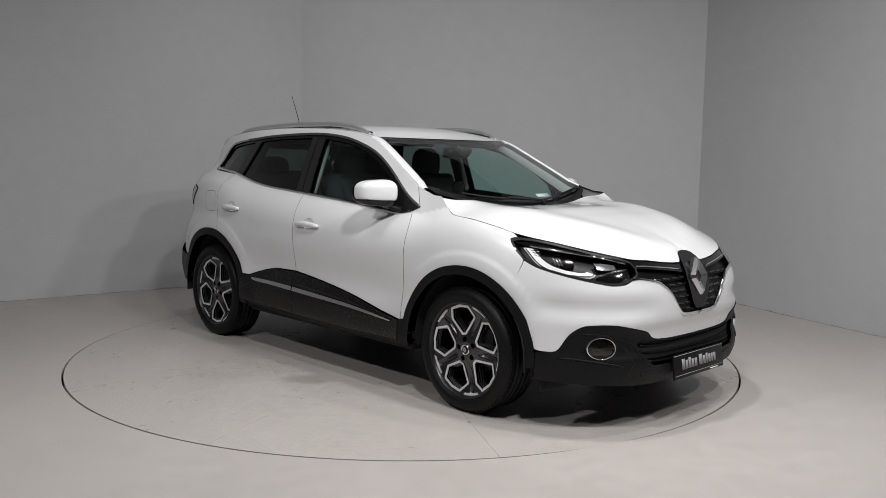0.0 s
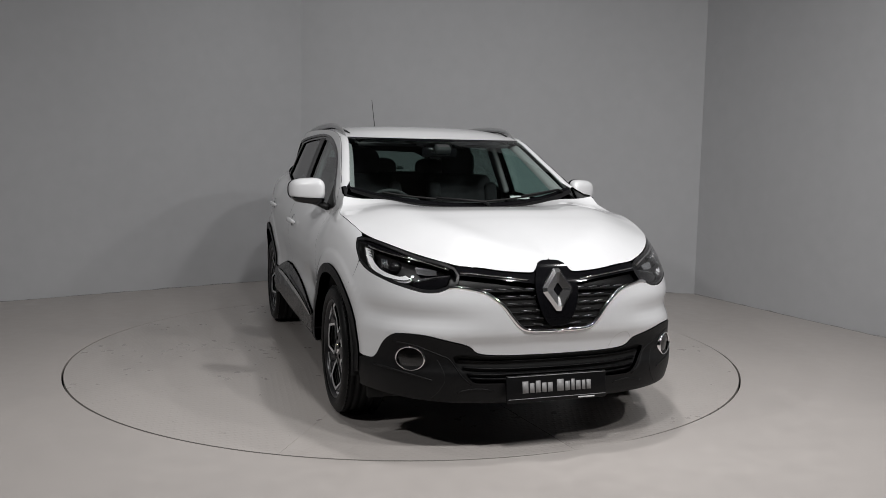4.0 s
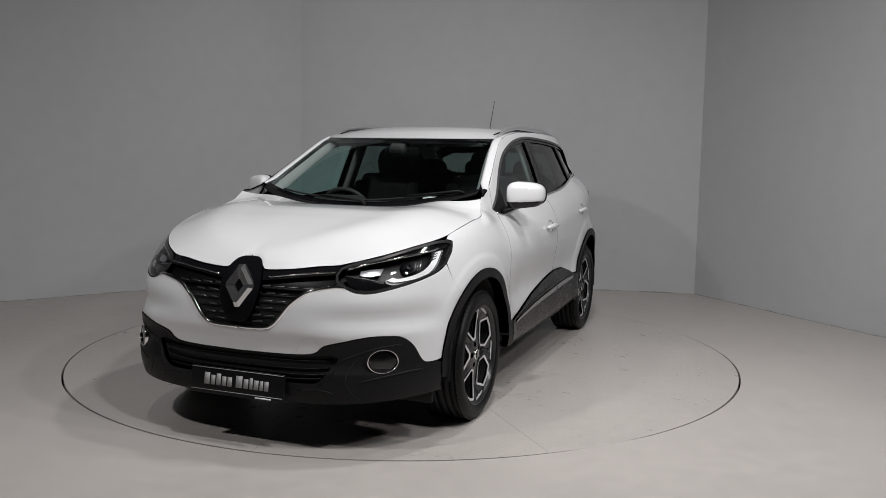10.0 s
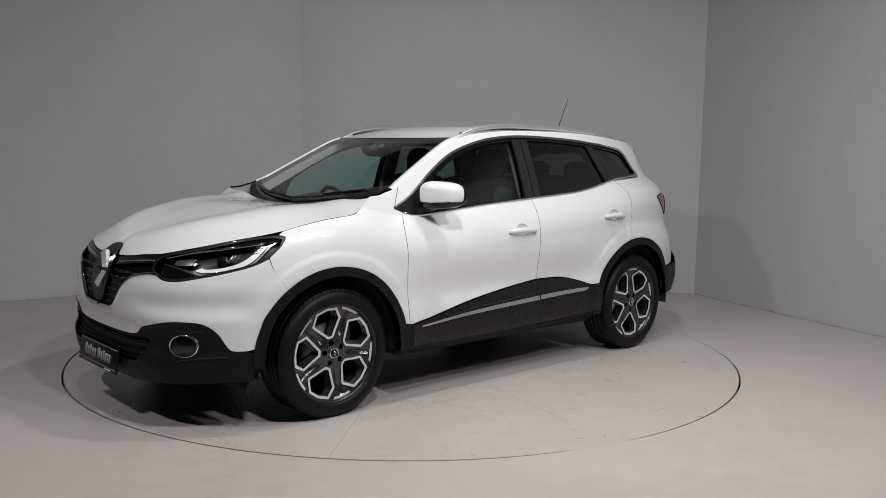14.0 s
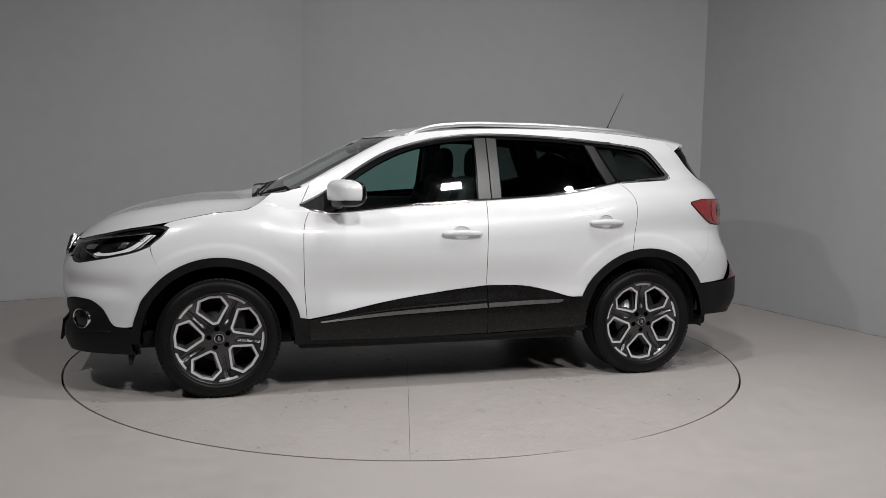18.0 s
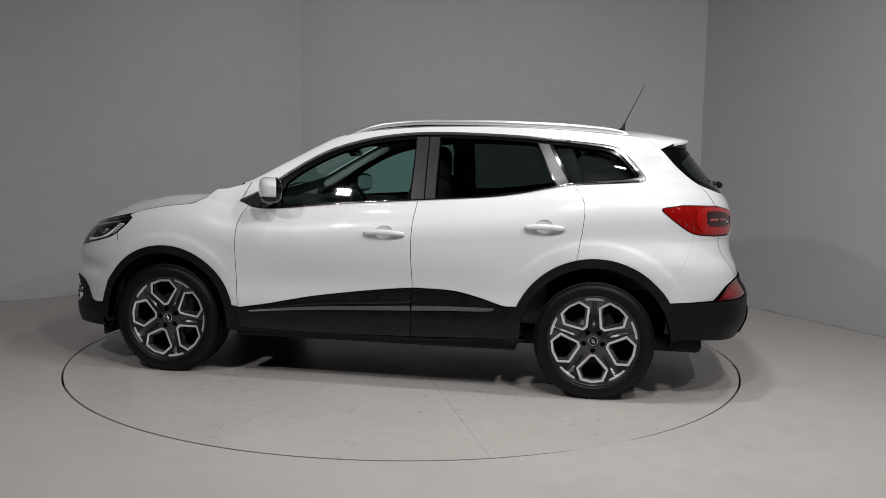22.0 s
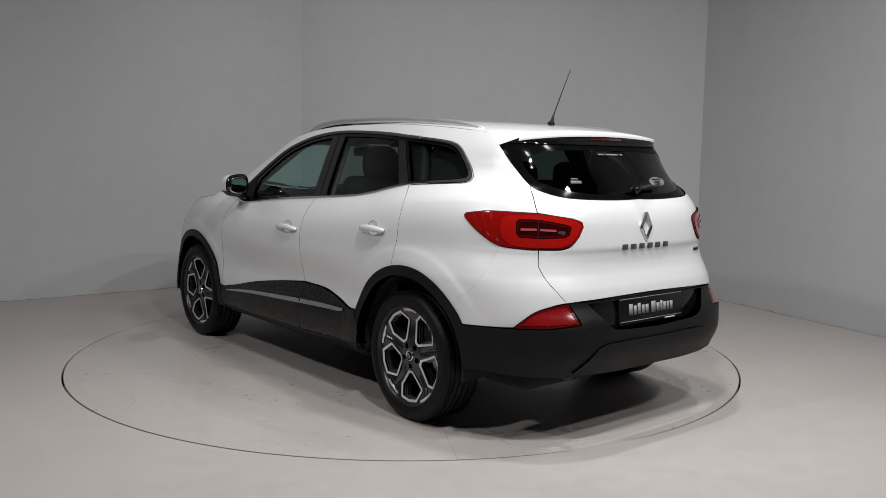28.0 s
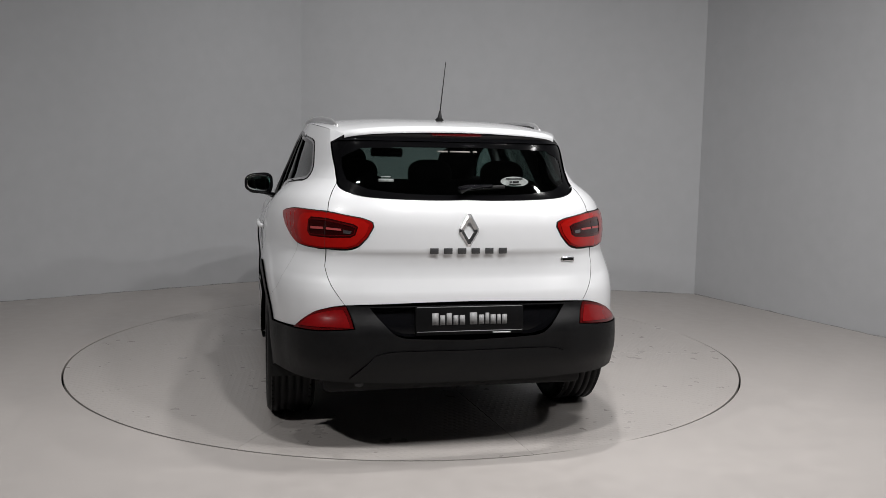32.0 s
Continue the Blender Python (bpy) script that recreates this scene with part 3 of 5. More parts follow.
# outer skin, left and right
fender = panel("front_fender", SEAM1 + " / " + arch_pts(*ARCHF_OUT, 168.5, 52) + " / 1.64,0.70 1.715,0.78 1.785,0.862 / 1.787,0.866 1.768,0.92 1.785,0.964 / 1.845,0.975 1.838,0.991 1.755,1.016 1.585,1.046 1.363,1.064 1.316,1.082 1.223,1.124 1.141,1.157 / 1.0,1.162 0.88,1.182 0.80,1.212 / 0.862,1.085", grid=0.014)
door_f = panel("front_door", SEAM1 + " / 0.821,0.440 0.661,0.466 0.361,0.526 0.021,0.574 -0.257,0.604 / " + rev(SEAM2) + " / -0.26,1.118 0.191,1.087 0.526,1.054 0.655,1.045 0.79,1.061", holes=[cup_outline(-0.086, 0.925)])
door_r = panel("rear_door", SEAM2 + " / -0.257,0.604 -0.495,0.596 -0.671,0.560 -0.795,0.524 -0.853,0.523 / " + arch_pts(-1.323, 0.478, 22.5, 77) + " / " + rev(SEAM3) + " / -1.22,1.231 -0.857,1.171 -0.676,1.147 -0.325,1.123", holes=[cup_outline(-1.0415, 0.988)], grid=0.014)

# roof frame and rear quarter in one piece
EDGE_PTS = [(x, float(EDGE(x))) for x in (0.8, 0.655, 0.52, 0.39, 0.29, 0.17, 0.0, -0.3, -0.8, -1.2, -1.5, -1.52)]
EDGES = " ".join("%.3f,%.4f" % (u_side(x, z), z) for x, z in EDGE_PTS)
side_frame = panel("rear_quarter", EDGES + " / -1.90,1.507 -1.93,1.478 -1.957,1.443 / -1.99,1.391 -2.025,1.340 -2.09,1.278 -2.137,1.247 / -2.168,1.19 -2.182,1.122 / -2.180,1.122 -1.941,1.127 -1.86,1.121 -1.781,1.110 -1.772,1.100 / -1.775,1.091 -1.790,1.078 -1.850,1.032 -1.968,0.967 -2.121,0.950 -2.183,0.949 / -2.20,0.872 -2.25,0.791 -2.317,0.706 / -2.261,0.697 -2.173,0.673 -2.116,0.643 -2.044,0.589 / -1.90,0.582 -1.77,0.578 / "
                   + arch_pts(*ARCHR_OUT, 146, 77) + " / " + rev(SEAM3) + " / -1.249,1.233 -1.59,1.249 -1.685,1.254 -1.726,1.264 / -1.735,1.282 " + rev(WTOP).split(" ", 1)[1] + " / 0.80,1.21", grid=0.014)

# front bumper, white part, both sides in one piece
HLLOW = "1.787,0.862 1.86,0.828 2.0,0.795 2.15,0.767 2.23,0.755 2.30,0.758 2.35,0.775"
GRLOW = "2.355,0.779 2.40,0.784 2.514,0.764 2.570,0.737 2.622,0.695 2.663,0.644 2.705,0.599 2.756,0.580 2.9,0.575"
BLKTOP = "2.9,0.458 2.632,0.463 2.508,0.476 2.457,0.512 2.359,0.537 2.235,0.560 2.12,0.560 2.06,0.548 2.01,0.505 1.965,0.435 1.93,0.416 1.87,0.414"
def half_then_mirror(spec, centre):
    """Outline of a centred piece: the half runs from the centre line to the centre line."""
    runs = outline(spec + " / %g,%s" % (centre, spec.split()[0].split(",")[1]))
    pts = [q for q in runs]
    # drop the closing run along the centre line
    pts = [q for i, q in enumerate(pts) if abs(q[0] - centre) > 1e-3 or i == 0 or abs(pts[i - 1][0] - centre) > 1e-3]
    while abs(pts[-1][0] - centre) < 1e-3 and abs(pts[-2][0] - centre) < 1e-3:
        pts.pop()
    if np.linalg.norm(pts[-1] - pts[0]) < 1e-4:
        pts.pop()
    return mirrored(pts, centre)


def centred(name, spec, mat, centre, label="", parent=None, gap=GAP, fun=body, **kw):
    poly = half_then_mirror(spec, centre)
    if gap:
        poly = shrink(poly, gap)
    me = skin_mesh(name, poly, mat, fun, **kw)
    return part(name, me, mat, parent or car, label)


bumper_f = centred("front_bumper", rev(GRLOW) + " / " + rev(HLLOW) + " / 1.7125,0.7815 1.6375,0.7015 / " + arch_pts(*ARCHF_OUT, 50, 10) + " / " + rev(BLKTOP), PAINT, UF)
apron = centred("front_apron", BLKTOP + " / " + arch_pts(*ARCHF_OUT, 8, -6, 4) + " / 1.80,0.262 2.11,0.258 2.40,0.245 2.65,0.236 2.9,0.232", PLASTIC, UF, "grained black plastic lower bumper", off=0.004, depth=0.05,
                holes=[half_then_mirror("2.9,0.453 2.64,0.457 2.50,0.466 2.42,0.474 / 2.385,0.462 2.395,0.44 2.432,0.392 2.475,0.350 / 2.50,0.341 2.627,0.337 2.9,0.334", UF)])
centred("intake_backing", "2.9,0.48 2.37,0.485 / 2.36,0.42 2.46,0.32 2.9,0.32", DARK, UF, parent=apron, off=-0.06, depth=0)
for zz in (0.43, 0.402, 0.374, 0.348):
    path = [(2.41 + 0.62 * (0.44 - zz) + k * 2 * (0.49 - 0.62 * (0.44 - zz)) / 24, zz + 0.014 * abs(k / 12 - 1) ** 3) for k in range(25)]
    part("intake_slat", tube_mesh("intake_slat", on_body(path, -0.016), 0.009, GRILLEBLK, 8, 0.6), GRILLEBLK, apron)

# upper grille
GRTOP = "2.9,0.893 2.859,0.888 2.818,0.864 2.787,0.842 2.648,0.850 2.514,0.866 2.41,0.870"
grille = centred("grille", GRTOP + " / 2.41,0.835 2.40,0.80 2.355,0.779 / " + GRLOW, GRILLEBLK, UF, "black grille with fine slats", off=-0.03, depth=0.0, gap=0)
grille_bar = centred("grille_bar", "2.9,0.893 2.859,0.888 2.818,0.864 2.787,0.842 2.648,0.850 2.514,0.866 2.405,0.874 / 2.412,0.835 2.5,0.828 2.65,0.812 2.78,0.796 2.9,0.785", GLOSS, UF, "gloss black upper bar", parent=grille, off=-0.004, depth=0.03)
strip("chrome_line", "2.42,0.846 2.5,0.841 2.65,0.826 2.76,0.812", CHROME, grille, 0.0035, -0.001)
strip("grille_surround", GRLOW, CHROME, grille, 0.0105, -0.004, "bright chrome lower surround")
for row, zz in enumerate((0.768, 0.735, 0.70, 0.665, 0.63, 0.60)):
    lo = float(np.interp(zz, [0.58, 0.60, 0.645, 0.695, 0.737, 0.764, 0.781], [2.76, 2.705, 2.663, 2.622, 2.565, 2.508, 2.42]))
    path = [(lo + (2.9 - lo) * 2 * k / 30, zz) for k in range(31)]
    part("slat", tube_mesh("slat", on_body(path, -0.020), 0.0085, GRILLEBLK, 6, 0.7), GRILLEBLK, grille)
    for s in (1, -1):
        for k in range(6):
            ua = lo + 0.028 + k * 0.076 + 0.038 * (row % 2)
            if ua < 2.795:
                pth = [(ua + i * 0.0135, zz + 0.010 - 0.0012 * i) for i in range(5)]
                part("slat_chip", tube_mesh("slat_chip", on_body(pth, -0.013, s), [0.003, 0.0045, 0.0046, 0.0045, 0.003], CHIP, 8, 0.9), CHIP, grille)



def lozenge(name, cx, cz, hw, hh, inner, depth, mat, face=1, x=0.0, tilt=0.0):
    """The diamond badge: a bevelled frame with an open middle."""
    bm = bmesh.new()
    rings = []
    for k, (f, d) in enumerate(((1.0, -depth), (1.0, 0.0), (0.80, depth * 0.9), (inner, depth * 0.2), (inner, -depth))):
        r = []
        cut = 0.16
        for (a, b) in ((cut, 1), (1, 0.1), (1, -0.1), (cut, -1), (-cut, -1), (-1, -0.1), (-1, 0.1), (-cut, 1)):
            r.append(bm.verts.new((face * d, cx + a * hw * f, cz + b * hh * f)))
        rings.append(r)
    for k in range(len(rings) - 1):
        for i in range(8):
            j = (i + 1) % 8
            bm.faces.new((rings[k][i], rings[k][j], rings[k + 1][j], rings[k + 1][i]))
    bmesh.ops.recalc_face_normals(bm, faces=bm.faces)
    bmesh.ops.transform(bm, matrix=pose(x, 0, 0, 0, tilt, 0), verts=bm.verts)
    return bm


centred("badge_surround", "2.9,0.892 2.850,0.888 2.814,0.862 2.786,0.775 2.810,0.668 2.855,0.604 2.9,0.602", GLOSS, UF, parent=grille, off=0.006, depth=0.05, gap=0)
part("badge", lozenge("badge", 0, 0, 0.076, 0.100, 0.30, 0.020, BADGE, 1, 2.201, -13), BADGE, grille, "chrome diamond badge").location = (0, 0, 0.768)
part("badge_core", lozenge("badge_core", 0, 0, 0.026, 0.04, 0.05, 0.002, GLOSS, 1, 2.196, -13), GLOSS, grille).location = (0, 0, 0.768)


def plate(name, x, z, hw, hh, tilt, face):
    """A black plate with unreadable silver lettering as bars."""
    ob = part(name, box_bm(0.012, 2 * hw, 2 * hh, 0.003), PLATE, car, "black plate with silver lettering")
    ob.matrix_basis = pose(x, 0, z, 0, tilt, 0)
    widths = (0.034, 0.026, 0.028, 0.026, 0.028, 0, 0.040, 0.028, 0.020, 0.028, 0.020, 0.026)
    tall = (1, 0.82, 1, 0.8, 0.8, 0, 1, 0.8, 0.95, 0.8, 0.8, 0.8)
    tot = sum(widths) + 0.004 * 11 + 0.014
    y = -tot / 2
    for w, h in zip(widths, tall):
        if w:
            hgt = 0.055 * h
            part("letter_bar", box_bm(0.002, w * 0.86, hgt, 0, 1, pose(face * 0.0065, -face * -1 * (y + w / 2), -0.008 + hgt / 2 - 0.012)), LETTER, ob)
            y += w + 0.004
        else:
            y += 0.014
    part("rule_line", box_bm(0.002, 2 * hw - 0.012, 0.003, 0, 1, pose(face * 0.0065, 0, -hh + 0.018)), LETTER, ob)
    part("rule_line", box_bm(0.002, 2 * hw - 0.012, 0.003, 0, 1, pose(face * 0.0065, 0, hh - 0.006)), LETTER, ob)
    part("small_print_bar", box_bm(0.002, 0.085, 0.006, 0, 1, pose(face * 0.0065, face * 0.15, -hh + 0.008)), WHITEP, ob)
    return ob


plate("front_plate", 2.225, 0.308, 0.258, 0.064, -8, 1)

# ---------- headlamps ----------
HL = "1.785,0.963 1.845,0.973 1.95,0.968 2.08,0.946 2.24,0.908 2.34,0.889 2.40,0.868 / 2.415,0.836 2.40,0.80 2.355,0.777 / 2.30,0.760 2.23,0.757 2.15,0.769 2.0,0.797 1.86,0.830 1.789,0.866 / 1.768,0.92"
for s in (1, -1):
    lamp = part("headlamp", skin_mesh("headlamp", shrink(outline(HL), 0.0015), LAMPDARK, body, off=-0.055, depth=0.0, sign=s), LAMPDARK, car, "clear headlamp with black housing")
    rim = outline(HL)
    part("lamp_wall", skin_mesh("lamp_wall", rim, LAMPDARK, body, off=-0.002, depth=0.055, sign=s, holes=[shrink(rim, 0.012)]), LAMPDARK, lamp)
    part("brow", skin_mesh("brow", outline("1.80,0.955 1.972,0.958 2.147,0.934 2.271,0.904 2.385,0.868 / 2.37,0.858 2.27,0.884 2.14,0.903 1.97,0.925 1.87,0.935"), GLOSS, body, off=-0.012, depth=0.03, sign=s), GLOSS, lamp)
    part("chrome_line", tube_mesh("chrome_line", on_body(rounded([(1.89, 0.940), (1.985, 0.927), (2.142, 0.908), (2.271, 0.889), (2.37, 0.862)]), -0.010, s), 0.0058, CHROME, 6), CHROME, lamp)
    part("light_guide", skin_mesh("light_guide", outline("1.834,0.930 1.845,0.862 1.90,0.822 2.003,0.800 2.126,0.793 2.165,0.812 / 2.125,0.828 2.09,0.820 1.997,0.831 1.935,0.851 1.903,0.880 1.892,0.932"), GUIDE, body, off=-0.018, depth=0.022, sign=s), GUIDE, lamp, "white light guide")
    part("guide_edge", tube_mesh("guide_edge", on_body(rounded([(2.160, 0.816), (2.12, 0.802), (2.0, 0.808), (1.905, 0.829), (1.858, 0.866), (1.846, 0.925)]), -0.013, s), 0.003, CHROME, 6), CHROME, lamp)
    for k in range(4):
        part("indicator_rib", tube_mesh("indicator_rib", on_body([(1.875, 0.932 - 0.011 * k), (1.925 - 0.006 * k, 0.926 - 0.012 * k)], -0.020, s), 0.0035, CLEARP, 6), CLEARP, lamp)
    part("reflector", skin_mesh("reflector", outline("2.195,0.866 2.25,0.864 2.30,0.862 / 2.305,0.845 2.25,0.842 2.195,0.843"), LAMPDARK, body, off=-0.03, depth=0.02, sign=s), LAMPDARK, lamp)
    part("reflector_cup", skin_mesh("reflector_cup", outline("2.19,0.872 2.25,0.870 2.305,0.862 / 2.30,0.842 2.25,0.838 2.195,0.842"), CLEARP, body, off=-0.022, depth=0.006, sign=s), CLEARP, lamp)
    part("lamp_tray", skin_mesh("lamp_tray", outline("2.165,0.800 2.26,0.822 2.37,0.838 / 2.345,0.80 2.27,0.772 2.16,0.776"), GLOSS, body, off=-0.024, depth=0.02, sign=s), GLOSS, lamp)
    part("tray_edge", tube_mesh("tray_edge", on_body(rounded([(2.175, 0.808), (2.27, 0.828), (2.37, 0.842)]), -0.022, s), 0.0028, CLEARP, 6), CLEARP, lamp)
    bm = bmesh.new()
    bmesh.ops.create_uvsphere(bm, u_segments=24, v_segments=14, radius=0.036)
    c = on_body([(2.04, 0.868)], -0.055, s)[0]
    bmesh.ops.transform(bm, matrix=Matrix.Translation(Vector(c)), verts=bm.verts)
    for f in bm.faces:
        f.smooth = True
    part("projector_lens", bm, GLOSS, lamp)
    for k in range(3):
        part("projector_fin", tube_mesh("projector_fin", on_body([(1.975 + 0.018 * k, 0.893), (1.967 + 0.018 * k, 0.853)], -0.026, s), 0.0055, CLEARP, 6, up=(1, 0, 0)), CLEARP, lamp)
    cov = part("lamp_cover", skin_mesh("lamp_cover", shrink(outline(HL), 0.001), COVER, body, off=-0.001, depth=0.0, sign=s), COVER, lamp, "clear lamp cover")
    cov.visible_shadow = False
    # fog lamp in the apron
    fc = on_body([(2.18, 0.446)], 0.004, s)[0]
    fn = -normal(body, np.array([2.18]), np.array([0.446]))[0] * (1, s, 1)
    q = Vector(fn).to_track_quat("Y", "Z").to_matrix().to_4x4()
    M = Matrix.Translation(Vector(fc)) @ q
    fog = part("fog_lamp", lathe("fog_lamp", [(0.0, -0.045), (0.03, -0.042), (0.045, -0.012), (0.053, 0.006)], FOGBOWL, 32), FOGBOWL, car, "round fog lamp with thin chrome ring")
    fog.matrix_basis = M @ Matrix.Diagonal((1.27, 1, 0.96, 1))
    rg = part("bezel", lathe("bezel", [(0.053, 0.002), (0.0535, 0.009), (0.056, 0.0125), (0.059, 0.009), (0.060, -0.004)], CHROME, 40), CHROME, fog, "chrome bezel")
    ln = part("bulb_lens", lathe("bulb_lens", [(0.0005, -0.004), (0.012, -0.007), (0.02, -0.014)], GLOSS, 24), GLOSS, fog)
    ln.location = (0.004 * s, -0.014, 0.004)
    fg = part("fog_glass", lathe("fog_glass", [(0.0005, 0.008), (0.03, 0.006), (0.053, 0.002)], SMOKED, 32), SMOKED, fog)
    fg.visible_shadow = False

# ---------- black cladding ----------
skin("wheel_arch_trim", outline(arch_pts(1.323, 0.464, 173, -1) + " / " + rev(arch_pts(1.323, 0.415, 176, -3))), PLASTIC, car, "grained black wheel arch trim", off=0.010, depth=0.06)
skin("wheel_arch_trim", outline(arch_pts(-1.323, 0.480, 176, 4) + " / " + rev(arch_pts(-1.323, 0.428, 178, -2))), PLASTIC, car, "grained black wheel arch trim", off=0.010, depth=0.06)
skin("front_door_cladding", shrink(outline("0.828,0.437 0.661,0.464 0.361,0.524 0.021,0.572 -0.257,0.602 / -0.257,0.33 / -0.25,0.318 0.361,0.312 0.815,0.318")), CLAD, car, "black lower door cladding", off=0.012, depth=0.02)
skin("rear_door_cladding", shrink(outline("-0.257,0.602 -0.495,0.593 -0.671,0.557 -0.795,0.521 -0.87,0.521 / -0.91,0.42 -0.90,0.345 / -0.82,0.335 -0.257,0.318")), CLAD, car, "black lower door cladding", off=0.012, depth=0.02)
skin("sill", outline("0.90,0.325 0.82,0.318 -0.25,0.312 -0.83,0.335 -0.92,0.34 / -0.92,0.325 -0.80,0.318 -0.25,0.290 0.5,0.290 0.90,0.295"), PLASTIC, car, "black sill", off=0.004, depth=0.05)
skin("door_strip", outline("0.764,0.426 0.361,0.465 -0.25,0.497 / -0.253,0.470 0.361,0.445 0.755,0.418"), STRIP, car, "satin metal door strip", off=0.019, depth=0.008)
skin("door_strip", outline("-0.262,0.498 -0.5,0.505 -0.752,0.509 / -0.748,0.496 -0.70,0.487 -0.5,0.480 -0.262,0.471"), STRIP, car, "satin metal door strip", off=0.019, depth=0.008)
skin("crease", outline("0.70,0.437 0.361,0.482 -0.25,0.523 / -0.25,0.512 0.361,0.473 0.69,0.433"), SATIN, car, off=0.016, depth=0.006)

skin("cladding_end", outline("0.822,0.441 0.875,0.452 / 0.908,0.40 0.905,0.30 / 0.80,0.30"), PLASTIC, car, "black cladding end", off=0.009, depth=0.04)
skin("cladding_end", outline("-0.845,0.522 -0.885,0.52 / -0.90,0.42 -0.898,0.31 / -0.82,0.31"), PLASTIC, car, "black cladding end", off=0.009, depth=0.04)
strip("apron_joint", "2.312,0.446 2.338,0.395 2.343,0.350 2.307,0.296 2.271,0.268", GAPM, apron, 0.0016, 0.004)
strip("apron_ledge", "2.58,0.302 2.498,0.314 2.431,0.306 2.40,0.296", PLASTIC, apron, 0.004, 0.003)
strip("apron_ledge", "2.285,0.352 2.255,0.360 2.157,0.377 2.034,0.388 1.95,0.388", PLASTIC, apron, 0.005, 0.003)
strip("apron_lip", "2.47,0.336 2.425,0.372 2.372,0.446 2.33,0.466 2.2,0.508 2.08,0.518", PLASTIC, apron, 0.004, 0.003)
part("tow_cap", tube_mesh("tow_cap", on_body(rounded([(2.601, 0.478), (2.575, 0.521), (2.539, 0.545), (2.498, 0.545), (2.474, 0.515)]), 0.0, 1), 0.0006, JOINT, 6), JOINT, bumper_f)

# ---------- side windows ----------
FRAME = outline(WTOP + " / " + WBOT)
PANES = {
    "front_door_glass": ("0.585,1.075 0.60,1.12 0.575,1.205 / 0.50,1.265 0.36,1.347 0.2,1.415 0.0,1.462 -0.215,1.487 / -0.222,1.45 -0.212,1.128 / -0.10,1.121 0.25,1.096", GLASS),
    "rear_door_glass": ("-0.375,1.494 -0.68,1.488 -0.975,1.468 / -1.115,1.222 / -0.95,1.197 -0.82,1.18 -0.6,1.152 -0.375,1.14", PRIVACY),
    "quarter_glass": ("-1.10,1.464 -1.395,1.442 -1.535,1.425 -1.60,1.396 -1.645,1.345 -1.680,1.292 / -1.664,1.280 -1.58,1.272 / -1.23,1.25", PRIVACY),
}
holes = [outline(v[0]) for v in PANES.values()]
skin("window_frame", FRAME, GLOSS, car, "gloss black window surround", off=-0.006, depth=0.03, holes=holes, grid=0.05)
for nm, (spec, mt) in PANES.items():
    for ob in skin(nm, spec, mt, car, "dark tinted side glass" if mt is PRIVACY else "lightly tinted side glass", off=-0.014, depth=0.0, grid=0.08):
        ob.visible_shadow = False
skin("pillar_film", outline("-0.228,1.497 -0.300,1.50 / -0.300,1.122 -0.268,1.124 -0.222,1.126 / -0.228,1.3"), SATIN, car, "satin grey pillar film", off=-0.003, depth=0.004)
skin("pillar_film", outline("-0.308,1.50 -0.368,1.498 / -0.368,1.13 -0.308,1.123"), SATIN, car, "satin grey pillar film", off=-0.003, depth=0.004)
skin("pillar_film", outline("-0.99,1.47 -1.075,1.462 / -1.205,1.242 -1.125,1.226"), SATIN, car, "satin grey pillar film", off=-0.003, depth=0.004)
strip("window_chrome", "0.80,1.060 0.74,1.047 0.655,1.044 0.526,1.054 0.191,1.087 -0.325,1.123 -0.676,1.147 -0.857,1.171 -1.05,1.205 -1.249,1.234 -1.40,1.241", CHROME, car, 0.0062, 0.001, "chrome window line", 1.4)
skin("window_chrome", outline("-1.25,1.2335 -1.59,1.249 -1.685,1.254 -1.726,1.264 / -1.735,1.282 -1.695,1.352 -1.635,1.423 -1.565,1.451 -1.41,1.467 -1.25,1.478 / -1.25,1.473 -1.41,1.459 -1.56,1.441 -1.620,1.412 -1.674,1.345 -1.708,1.288 / -1.694,1.273 -1.59,1.262 -1.25,1.243"), BADGE, car, "broad chrome window end", off=0.003, depth=0.014)
strip("window_seal", "-1.25,1.228 -1.59,1.2445 -1.685,1.2485 -1.735,1.260 -1.745,1.280 -1.703,1.356 -1.641,1.428 -1.568,1.456 -1.41,1.472 -1.14,1.490", GAPM, car, 0.0022, 0.001)
strip("window_trim", "-1.25,1.480 -1.115,1.486 -0.707,1.511 -0.315,1.519 -0.031,1.496 0.181,1.450 0.351,1.390 0.521,1.294 0.723,1.156 0.862,1.086", DARKCHROME, car, 0.008, 0.0, "dark chrome drip moulding", 1.2)

# ---------- bonnet, windscreen and roof ----------
BEDGE = spl((1.145, 1.155), (1.223, 1.122), (1.316, 1.083), (1.363, 1.066), (1.585, 1.048), (1.755, 1.018), (1.84, 0.994), (1.93, 0.976), (2.06, 0.954), (2.24, 0.914), (2.36, 0.888), (2.42, 0.876), (2.514, 0.869), (2.648, 0.853), (2.787, 0.845), (2.82, 0.866), (2.86, 0.888), (2.9, 0.893))
BCENT = spl((1.08, 1.086), (1.25, 1.098), (1.43, 1.094), (1.61, 1.066), (1.79, 1.022), (1.95, 0.968), (2.04, 0.93), (2.1, 0.895))


